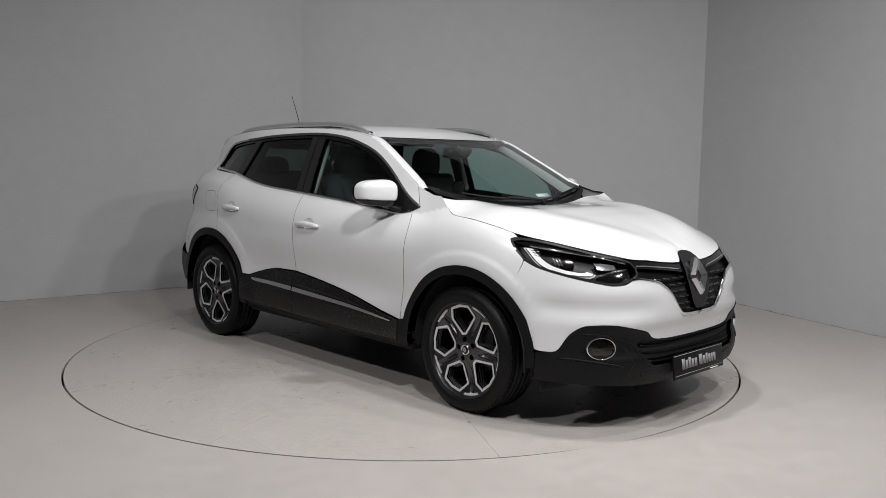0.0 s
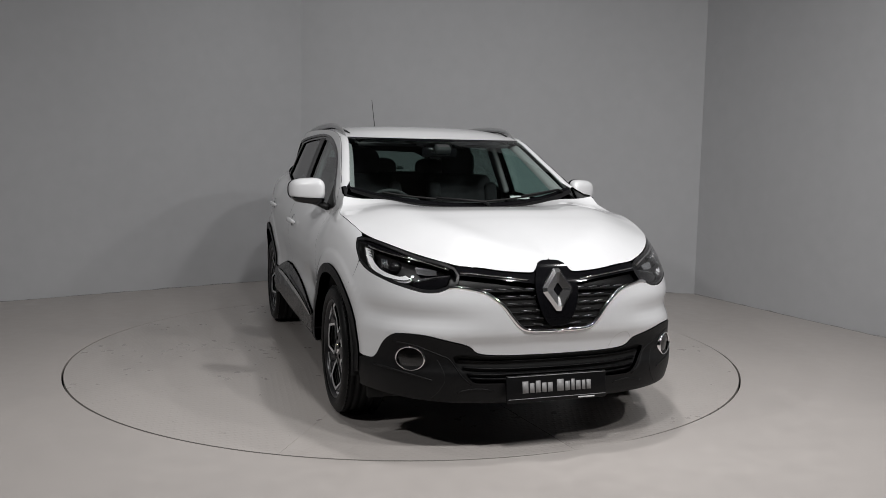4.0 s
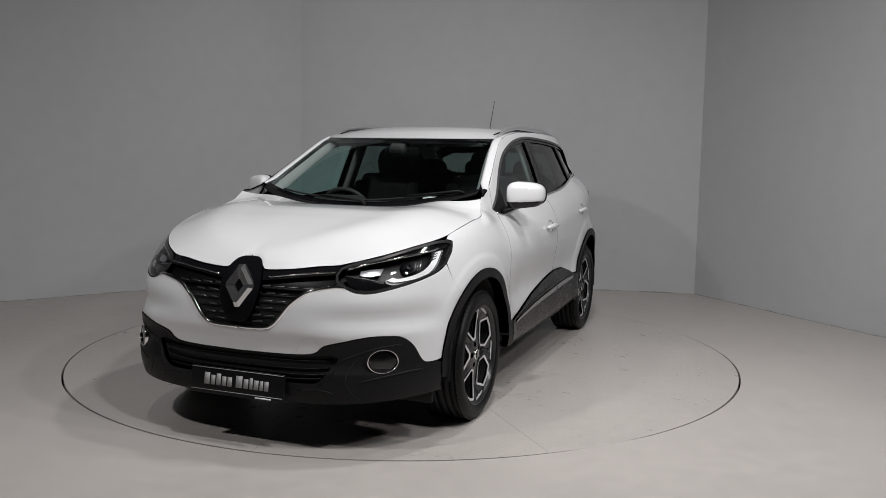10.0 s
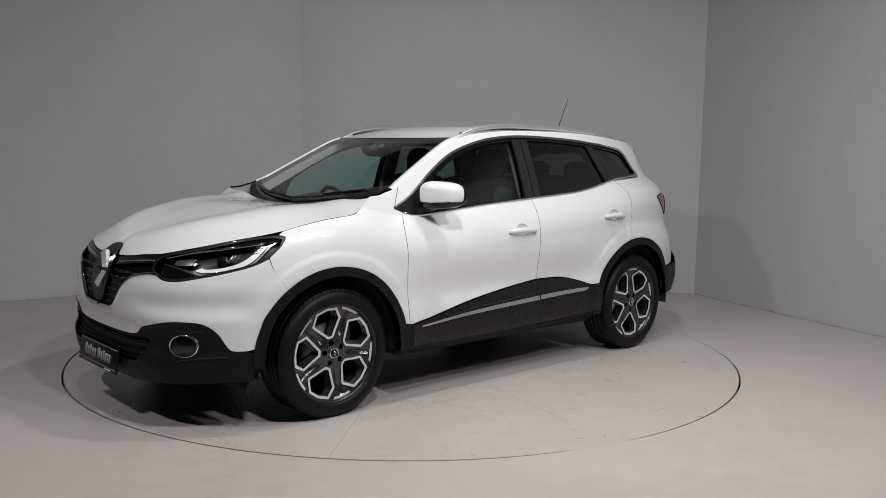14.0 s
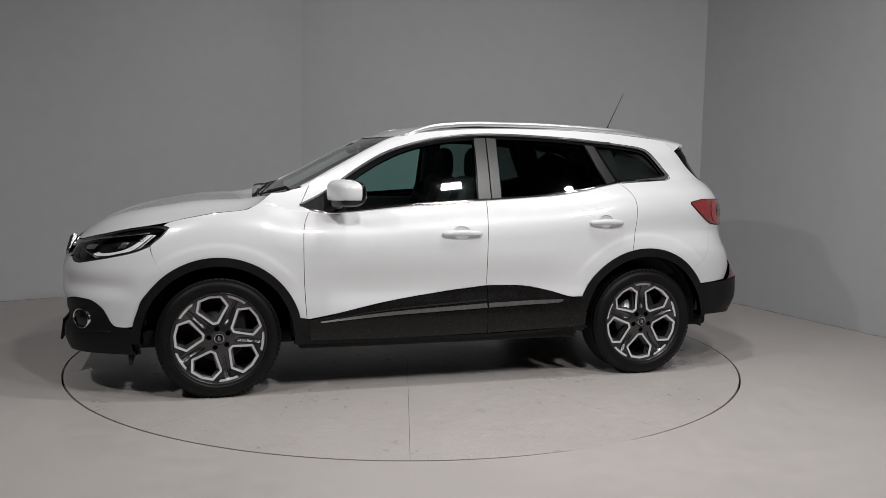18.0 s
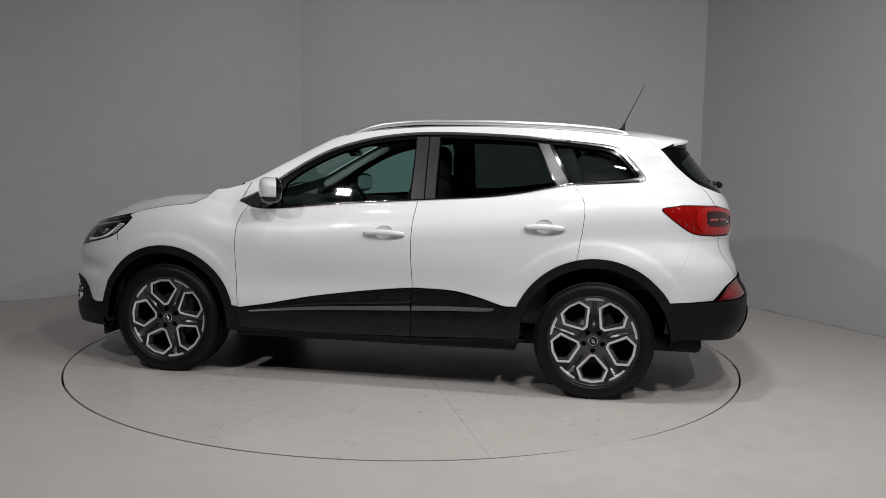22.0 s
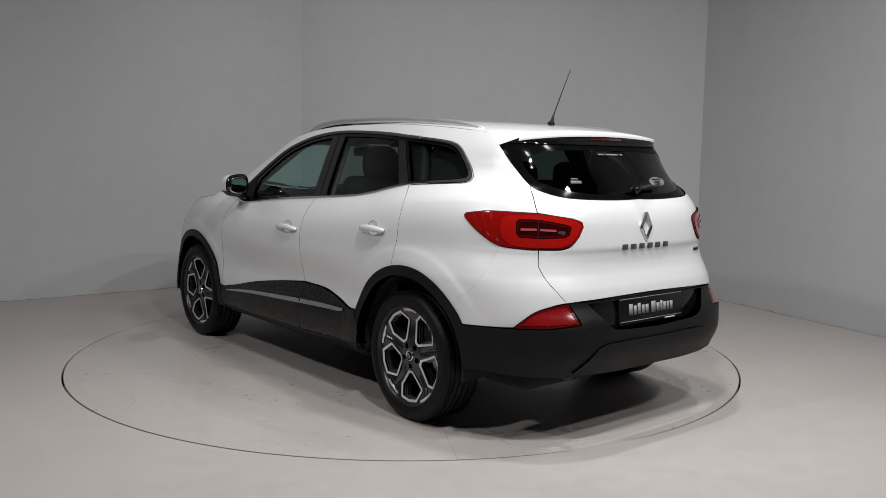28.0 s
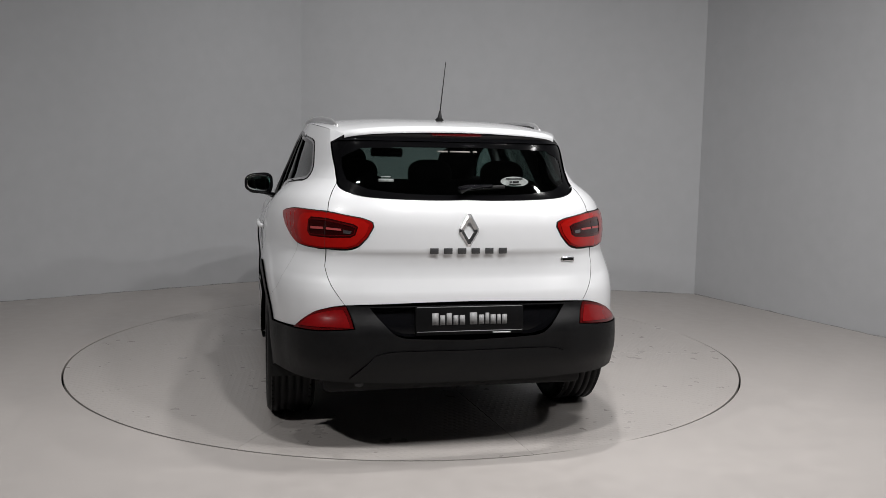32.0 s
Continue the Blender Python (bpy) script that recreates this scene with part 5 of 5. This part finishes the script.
part("floor_side", box_bm(1.75, 1.70, 0.08, 0.02, 2, pose(0, 0, 0.29)), DARK, car)
part("boot_floor", box_bm(0.30, 1.15, 0.12, 0.03, 2, pose(-1.88, 0, 0.40)), DARK, car)
part("front_crossmember", box_bm(0.30, 1.15, 0.10, 0.03, 2, pose(1.90, 0, 0.30)), DARK, car)
part("engine_bay", box_bm(0.85, 1.0, 0.45, 0.03, 2, pose(1.5, 0, 0.62)), DARK, car)
part("exhaust_pipe", tube_mesh("exhaust_pipe", [(-1.6, 0.50, 0.36), (-1.9, 0.50, 0.355), (-2.02, 0.50, 0.345), (-2.10, 0.50, 0.330)], 0.021, BARREL, 14, 0.7), BARREL, car, "dull steel exhaust pipe")

# ---------- door handles ----------
for (u0, u1, zc_, dr) in ((-0.208, 0.036, 0.925, door_f), (-1.165, -0.918, 0.988, door_r)):
    for k, s in enumerate((1, -1)):
        mid = (u0 + u1) / 2
        path = [(u0 + (u1 - u0) * i / 16, zc_ + 0.006 * math.sin(math.pi * i / 16) - 0.004) for i in range(17)]
        P = on_body(path, 0.0, s)
        n = -normal(body, np.array([mid]), np.array([zc_]))[0] * (1, s, 1)
        prof = np.array([math.sin(math.pi * i / 16) ** 0.4 for i in range(17)])
        P = P + n * (0.006 + 0.022 * prof)[:, None]
        rad = 0.0085 + 0.009 * np.array([math.sin(math.pi * i / 16) ** 0.5 for i in range(17)])
        hd = part("door_handle", tube_mesh("door_handle", P, rad, PAINT, 12, 0.75, up=n), PAINT, dr[k], "white pull handle")
        cup = cup_outline(mid, zc_, 0.002)
        cup_fun = lambda u, z, mid=mid, zz=zc_: body(u, z) + normal(body, u, z) * (0.013 * np.clip(1 - ((u - mid) / 0.058) ** 2 - ((z - zz - 0.004) / 0.042) ** 2, 0, 1) ** 0.7 + 0.001)[..., None]
        part("handle_recess", skin_mesh("handle_recess", cup, PAINT, cup_fun, depth=0.0, grid=0.008, sign=s), PAINT, dr[k])

# ---------- mirrors ----------
def ellipsoid(name, c, r, mat, e=2.6, cut=None, seg=28, shear=0.0, back=-9.0, taper=0.0):
    """A rounded-box pod; cut keeps z above or below a height."""
    th = np.linspace(-np.pi / 2, np.pi / 2, seg)
    ph = np.linspace(0, 2 * np.pi, seg * 2, endpoint=False)
    pw = lambda v: np.sign(v) * np.abs(v) ** (2 / e)
    P = np.zeros((seg * 2, seg, 3))
    ct, st = pw(np.cos(th)), pw(np.sin(th))
    P[..., 0] = pw(np.cos(ph))[:, None] * ct[None] * r[0]
    P[..., 1] = pw(np.sin(ph))[:, None] * ct[None] * r[1]
    P[..., 2] = st[None] * r[2]
    if cut:
        P[..., 2] = np.clip(P[..., 2], cut[0], cut[1])
    if taper:
        o = np.clip(P[..., 1] * taper / abs(taper) / r[1], -1, 1) * 0.5 + 0.5
        P[..., 2] *= 1 - abs(taper) * o
    P[..., 0] = np.maximum(P[..., 0], back)
    P[..., 0] += shear * P[..., 1]
    P += np.array(c)
    return grid_mesh(name, P, mat, close_u=True)


for k, s in enumerate((1, -1)):
    mir = part("door_mirror", ellipsoid("door_mirror", (0.615, 0.925 * s, 1.166), (0.075, 0.101, 0.081), PAINT, 3.1, (-0.050, 0.1), shear=-0.48 * s, back=-0.030, taper=0.20 * s), PAINT, car, "white door mirror with black foot")
    part("mirror_base", ellipsoid("mirror_base", (0.617, 0.920 * s, 1.153), (0.070, 0.097, 0.088), GLOSS, 3.1, (-0.080, -0.035), shear=-0.48 * s, back=-0.035, taper=0.28 * s), GLOSS, mir, "black lower shell")
    part("mirror_arm", tube_mesh("mirror_arm", [(0.70, 0.80 * s, 1.062), (0.68, 0.83 * s, 1.072), (0.645, 0.87 * s, 1.095), (0.63, 0.90 * s, 1.11)], [0.035, 0.03, 0.028, 0.026], PLASTIC, 10, 0.6), PLASTIC, mir)
    part("mirror_foot", tube_mesh("mirror_foot", [(0.665, 0.80 * s, 1.070), (0.645, 0.86 * s, 1.084), (0.63, 0.93 * s, 1.103), (0.625, 1.005 * s, 1.122)], [0.040, 0.036, 0.030, 0.014], GLOSS, 12, 0.42), GLOSS, mir)
    gl = ellipsoid("mirror_glass", (0.0, 0.0, 0.0), (0.006, 0.094, 0.062), MIRRORG, 3.2, taper=0.20 * s)
    part("mirror_glass", gl, MIRRORG, mir).matrix_basis = pose(0.5535, 0.925 * s, 1.164, 0, 0, 25.6 * s)
    fr = ellipsoid("mirror_rim", (0.0, 0.0, 0.0), (0.018, 0.1135, 0.0825), GLOSS, 3.1, taper=0.20 * s)
    part("mirror_rim", fr, GLOSS, mir).matrix_basis = pose(0.572, 0.925 * s, 1.165, 0, 0, 25.6 * s)
    part("mirror_sail", skin_mesh("mirror_sail", outline("0.855,1.083 0.72,1.153 0.615,1.225 / 0.60,1.10 0.60,1.055 / 0.70,1.046 0.80,1.063"), PLASTIC, body, off=-0.001, depth=0.01, sign=s), PLASTIC, car)

for s in (1, -1):
    rows = []
    for i in range(0, 24):
        A = body(sx[i], float(EDGE(sx[i])) - 0.010) + np.array((0, 0.0015, 0))
        w = min(1.0, (i + 2) / 5)
        B = (SG[i, 40] * (1 - w) + SG[i, 39] * w) + np.array((0.002, 0, 0.004))
        rows.append([A + (B - A) * k + np.array((0.25, 0.55, 0.8)) * 0.007 * 4 * k * (1 - k) for k in np.linspace(0, 1, 7)] + [B + np.array((-0.004, 0, -0.010))])
    part("windscreen_pillar", grid_mesh("windscreen_pillar", np.array(rows) * (1, s, 1), PAINT), PAINT, car)
for s in (1, -1):
    rows = [[SG[i, 39] - (0.02, 0, 0.028), SG[i, 38] - (0.045, 0, 0.038), SG[i, 37] - (0.09, -0.03, 0.05)] for i in range(1, 23)]
    part("pillar_trim", grid_mesh("pillar_trim", np.array(rows) * (1, s, 1), HEADLINER), HEADLINER, car, "grey inner pillar trim")
# ---------- roof rails, aerial, wipers ----------
railz = spl((-1.50, 1.528), (-1.42, 1.545), (-1.25, 1.562), (-1.0, 1.577), (-0.6, 1.588), (-0.3, 1.588), (-0.02, 1.569), (0.10, 1.543), (0.20, 1.507), (0.275, 1.478))
for s in (1, -1):
    xs = np.concatenate([np.linspace(-1.50, -1.3, 8), np.linspace(-1.25, 0.0, 22), np.linspace(0.03, 0.275, 11)])
    yy = np.interp(xs, [-1.5, -1.2, -0.3, 0.0, 0.275], [0.545, 0.585, 0.61, 0.607, 0.602])
    P = np.stack([xs, yy * s, railz(xs)], -1)
    rl = part("roof_rail", tube_mesh("roof_rail", P, np.interp(xs, [-1.5, -1.34, 0.06, 0.275], [0.005, 0.015, 0.013, 0.003]), SILVER, 10, 1.25), SILVER, car, "silver roof rail")
    for xx in (-1.44, 0.14):
        y0 = float(np.interp(xx, [-1.5, -1.2, -0.3, 0.0, 0.275], [0.545, 0.585, 0.61, 0.607, 0.602]))
        part("rail_foot", box_bm(0.08, 0.018, 0.05, 0.006, 2, pose(xx, y0 * s, float(railz(xx)) - 0.029)), SILVER, rl)
    part("roof_channel", tube_mesh("roof_channel", [(x, (np.interp(x, [-1.7, -1.2, -0.3, 0.0, 0.2], [0.53, 0.565, 0.585, 0.58, 0.56])) * s, float(ROOFC(x)) - 0.018 - 0.006) for x in np.linspace(-1.40, 0.15, 24)], 0.005, GAPM, 6), GAPM, car)
aer = part("aerial", tube_mesh("aerial", [(-1.462, 0, 1.60), (-1.50, 0, 1.68), (-1.588, 0, 1.862)], [0.0035, 0.003, 0.002], DARK, 8), DARK, car, "thin black whip aerial")
part("aerial_base", tube_mesh("aerial_base", [(-1.455, 0, 1.553), (-1.455, 0, 1.572), (-1.462, 0, 1.585), (-1.472, 0, 1.62)], [0.03, 0.024, 0.012, 0.005], PLASTIC, 12), PLASTIC, aer)


def screen_point(i, j, lift=0.012):
    """A place on the windscreen by row (0 foot to 1 top) and side (-1 to 1)."""
    a, b = i * 23, (j + 1) * 20
    i0, j0 = min(int(a), 22), min(int(b), 39)
    fa, fb = a - i0, b - j0
    p = (SG[i0, j0] * (1 - fa) + SG[i0 + 1, j0] * fa) * (1 - fb) + (SG[i0, j0 + 1] * (1 - fa) + SG[i0 + 1, j0 + 1] * fa) * fb
    return p + np.array((0.55, 0, 0.83)) * lift


for (j0, j1, jp) in ((-0.72, 0.10, 0.12), (0.08, 0.78, 0.86)):
    bl = [screen_point(0.035 + 0.015 * math.sin(math.pi * k / 14), j0 + (j1 - j0) * k / 14, 0.014) for k in range(15)]
    wp = part("wiper", tube_mesh("wiper", bl, 0.0055, DARK, 8), DARK, car, "black windscreen wiper")
    mid = (j0 + j1) / 2
    part("wiper_arm", tube_mesh("wiper_arm", [screen_point(0.0, jp, 0.005), screen_point(0.02, jp * 0.9 + mid * 0.1, 0.022), screen_point(0.05, mid, 0.024)], [0.010, 0.008, 0.006], PLASTIC, 8), PLASTIC, wp)
rw = [on_body([(u, 1.222 + 0.012 * k / 8)], 0.012)[0] for k, u in enumerate(np.linspace(-2.86, -3.13, 9))]
rwp = part("rear_wiper", tube_mesh("rear_wiper", rw, 0.009, DARK, 8), DARK, car, "black rear wiper")
part("wiper_arm", tube_mesh("wiper_arm", [on_body([(-2.86, 1.205)], 0.03)[0], on_body([(-2.9, 1.215)], 0.035)[0], on_body([(-3.05, 1.228)], 0.028)[0]], [0.02, 0.014, 0.008], GLOSS, 8), GLOSS, rwp)
# stickers on the rear window
for (yy, zz, w, h) in ((0.365, 1.268, 0.07, 0.016), (0.365, 1.284, 0.045, 0.006)):
    part("sticker", box_bm(0.001, w, h, 0, 1, Matrix.Translation(Vector(on_body([(u_rear(yy, zz), zz)], -0.004)[0])) @ pose(0, 0, 0, 0, 28, -6)), STICKER, rear_glass, "faded white window sticker")
ov = bmesh.new()
bmesh.ops.create_circle(ov, cap_ends=True, radius=1, segments=32, matrix=Matrix.Translation(Vector(on_body([(u_rear(0.255, 1.268), 1.268)], -0.004, -1)[0])) @ pose(0, 0, 0, 0, 28, 4) @ pose(0, 0, 0, 0, -90, 0) @ Matrix.Diagonal((0.027, 0.070, 1, 1)))
part("sticker", ov, STICKER, rear_glass, "oval faded white window sticker")
S_AT = Matrix.Translation(Vector(on_body([(u_rear(0.255, 1.268), 1.268)], -0.002, -1)[0])) @ pose(0, 0, 0, 0, 28, 4)
for (yy, zz, w, h) in ((0.0, 0.013, 0.085, 0.005), (-0.006, -0.003, 0.030, 0.009), (0.020, -0.003, 0.012, 0.009), (0.0, -0.016, 0.06, 0.004)):
    part("print_bar", box_bm(0.001, w, h, 0, 1, S_AT @ pose(-0.002, yy, zz)), PLATE, rear_glass)
for yy, w in ((0.075, 0.05), (-0.01, 0.10), (-0.085, 0.02)):
    part("print_bar", box_bm(0.001, w, 0.009, 0, 1, Matrix.Translation(Vector(on_body([(u_rear(abs(yy), 1.405), 1.405)], -0.002, 1 if yy > 0 else -1)[0])) @ pose(0, 0, 0, 0, 40, 0)), SCUFF, rear_glass)
# fuel flap outline on the right quarter
strip_path = outline("-1.515,1.092 -1.43,1.098 -1.345,1.096 / -1.322,1.03 -1.320,0.948 / -1.40,0.943 -1.485,0.946 / -1.512,1.0")
part("fuel_flap", skin_mesh("fuel_flap", strip_path, GAPM, body, off=0.0006, depth=0.0, sign=-1, holes=[shrink(strip_path, 0.0025)]), GAPM, car, "thin joint of the fuel flap")

# ---------- cabin ----------
def seat(name, x, y, wide, label):
    """A car seat: cushion, leaning back, bolsters and headrest."""
    ob = part(name, box_bm(0.52, wide, 0.16, 0.05, 3, pose(x, y, 0.60, 0, -6, 0)), FABRIC, car, label)
    part("backrest", box_bm(0.15, wide, 0.66, 0.06, 3, pose(x - 0.33, y, 0.93, 0, -17, 0)), FABRIC, ob)
    for s in (1, -1):
        part("bolster", box_bm(0.16, 0.09, 0.55, 0.04, 3, pose(x - 0.27, y + s * (wide / 2 - 0.03), 0.92, 0, -17, 0)), FABRIC, ob)
    return ob


def headrest(ob, x, y, z, w=0.26, h=0.17):
    part("headrest", ellipsoid("headrest", (x, y, z), (0.055, w / 2, h / 2), FABRIC, 2.7, seg=16), FABRIC, ob)
    for s in (1, -1):
        part("headrest_post", tube_mesh("headrest_post", [(x + 0.01, y + s * 0.06, z - 0.16), (x, y + s * 0.06, z - 0.06)], 0.006, BRUSHED, 6), BRUSHED, ob)


for s in (1, -1):
    st = seat("front_seat", 0.10, 0.37 * s, 0.50, "black fabric front seat")
    headrest(st, -0.33, 0.37 * s, 1.325, 0.26, 0.235)
bench = seat("rear_seat", -0.80, 0.0, 1.30, "black fabric rear bench")
for yy in (-0.42, 0.0, 0.42):
    headrest(bench, -1.22, yy, 1.28, 0.25, 0.165)
dash = part("dashboard", box_bm(0.55, 1.36, 0.36, 0.09, 4, pose(0.72, 0, 0.885, 0, 8, 0)), TRIM, car, "black dashboard")
part("dash_hood", box_bm(0.20, 0.36, 0.09, 0.04, 3, pose(0.58, -0.36, 1.065, 0, 10, 0)), TRIM, dash)
part("dash_shelf", box_bm(0.40, 1.40, 0.05, 0.02, 2, pose(0.88, 0, 1.045, 0, 4, 0)), TRIM, dash)
wheel_ring = [(0.42 + 0.07 * math.sin(a), -0.37 + 0.185 * math.cos(a), 0.985 + 0.172 * math.sin(a)) for a in np.linspace(0, 2 * np.pi, 40)]
sw = part("steering_wheel", tube_mesh("steering_wheel", wheel_ring, 0.014, TRIM, 10, up=(1, 0, -0.4), cap=False), TRIM, car, "black steering wheel")
part("steering_hub", box_bm(0.05, 0.15, 0.12, 0.02, 2, pose(0.44, -0.37, 0.98, 0, -22, 0)), TRIM, sw)
part("steering_column", tube_mesh("steering_column", [(0.44, -0.37, 0.98), (0.65, -0.37, 0.92)], 0.04, TRIM, 10), TRIM, sw)
mr = part("cabin_mirror", box_bm(0.035, 0.24, 0.065, 0.015, 2, pose(0.36, 0.0, 1.405, 0, 10, 0)), GLOSS, car, "black cabin mirror")
part("sensor_pod", box_bm(0.07, 0.11, 0.06, 0.02, 2, pose(0.43, 0.0, 1.425, 0, 30, 0)), TRIM, mr)
part("tax_disc", box_bm(0.002, 0.13, 0.03, 0, 1, pose(0.80, 0.40, 1.13, 0, -50, 0)), WHITEP, car)
for s in (1, -1):
    for nm, ua, ub, zt in (("door_lining", -0.20, 0.62, 1.07), ("door_lining", -1.05, -0.33, 1.12)):
        part(nm, box_bm(ub - ua, 0.05, 0.72, 0.02, 2, pose((ua + ub) / 2, 0.745 * s, zt - 0.36)), TRIM, car)
    part("centre_pillar", box_bm(0.11, 0.05, 0.42, 0.02, 2, pose(-0.29, 0.675 * s, 1.31, 20.5 * s, 0, 0)), HEADLINER, car, "grey inner pillar trim")
    part("rear_pillar", box_bm(0.16, 0.06, 0.40, 0.02, 2, pose(-1.12, 0.67 * s, 1.34, 20.5 * s, 22, 0)), TRIM, car)
    part("boot_side", box_bm(0.45, 0.06, 0.52, 0.03, 2, pose(-1.55, 0.68 * s, 0.88, 0, 0, 0)), TRIM, car)
    part("sun_visor", box_bm(0.16, 0.40, 0.02, 0.008, 2, pose(0.20, 0.33 * s, 1.475, 0, 18, 0)), TRIM, car)
for s in (1, -1):
    part("quarter_trim", skin_mesh("quarter_trim", outline("-1.22,1.20 -1.40,1.23 -1.74,1.24 / -1.76,1.30 -1.60,1.40 -1.40,1.46 / -1.30,1.40"), TRIM, body, off=-0.07, depth=0.02, sign=s), TRIM, car)
for s in (1, -1):
    part("bumper_seam", tube_mesh("bumper_seam", on_body(rounded([(-1.975, 0.965), (-1.968, 0.92), (-1.93, 0.845), (-1.85, 0.765), (-1.74, 0.695)]), 0.0, s), 0.0006, JOINT, 6), JOINT, car)
    part("air_deflector", box_bm(0.02, 0.24, 0.07, 0.006, 1, pose(1.80, 0.70 * s, 0.232)), DARK, car)
part("parcel_shelf", box_bm(0.55, 1.25, 0.02, 0.006, 1, pose(-1.66, 0, 1.16)), TRIM, car)

# ---------- movement ----------
OFF = (0.0, 0.105)
START, RATE, BEND = -47.32, -6.619, -0.00213


def motions():
    rows_car, rows_table = [], []
    for i in range(33):
        tt = SECONDS * i / 32
        a = START + RATE * tt + BEND * (tt - 16) ** 2
        ca, sa = math.cos(radians(a)), math.sin(radians(a))
        rows_car.append((tt, pose(OFF[0] * ca - OFF[1] * sa, OFF[0] * sa + OFF[1] * ca, 0, 0, 0, a)))
        rows_table.append((tt, pose(0, 0, 0, 0, 0, a)))
    walk(turntable, rows_table)
    walk(car, rows_car)


motions()
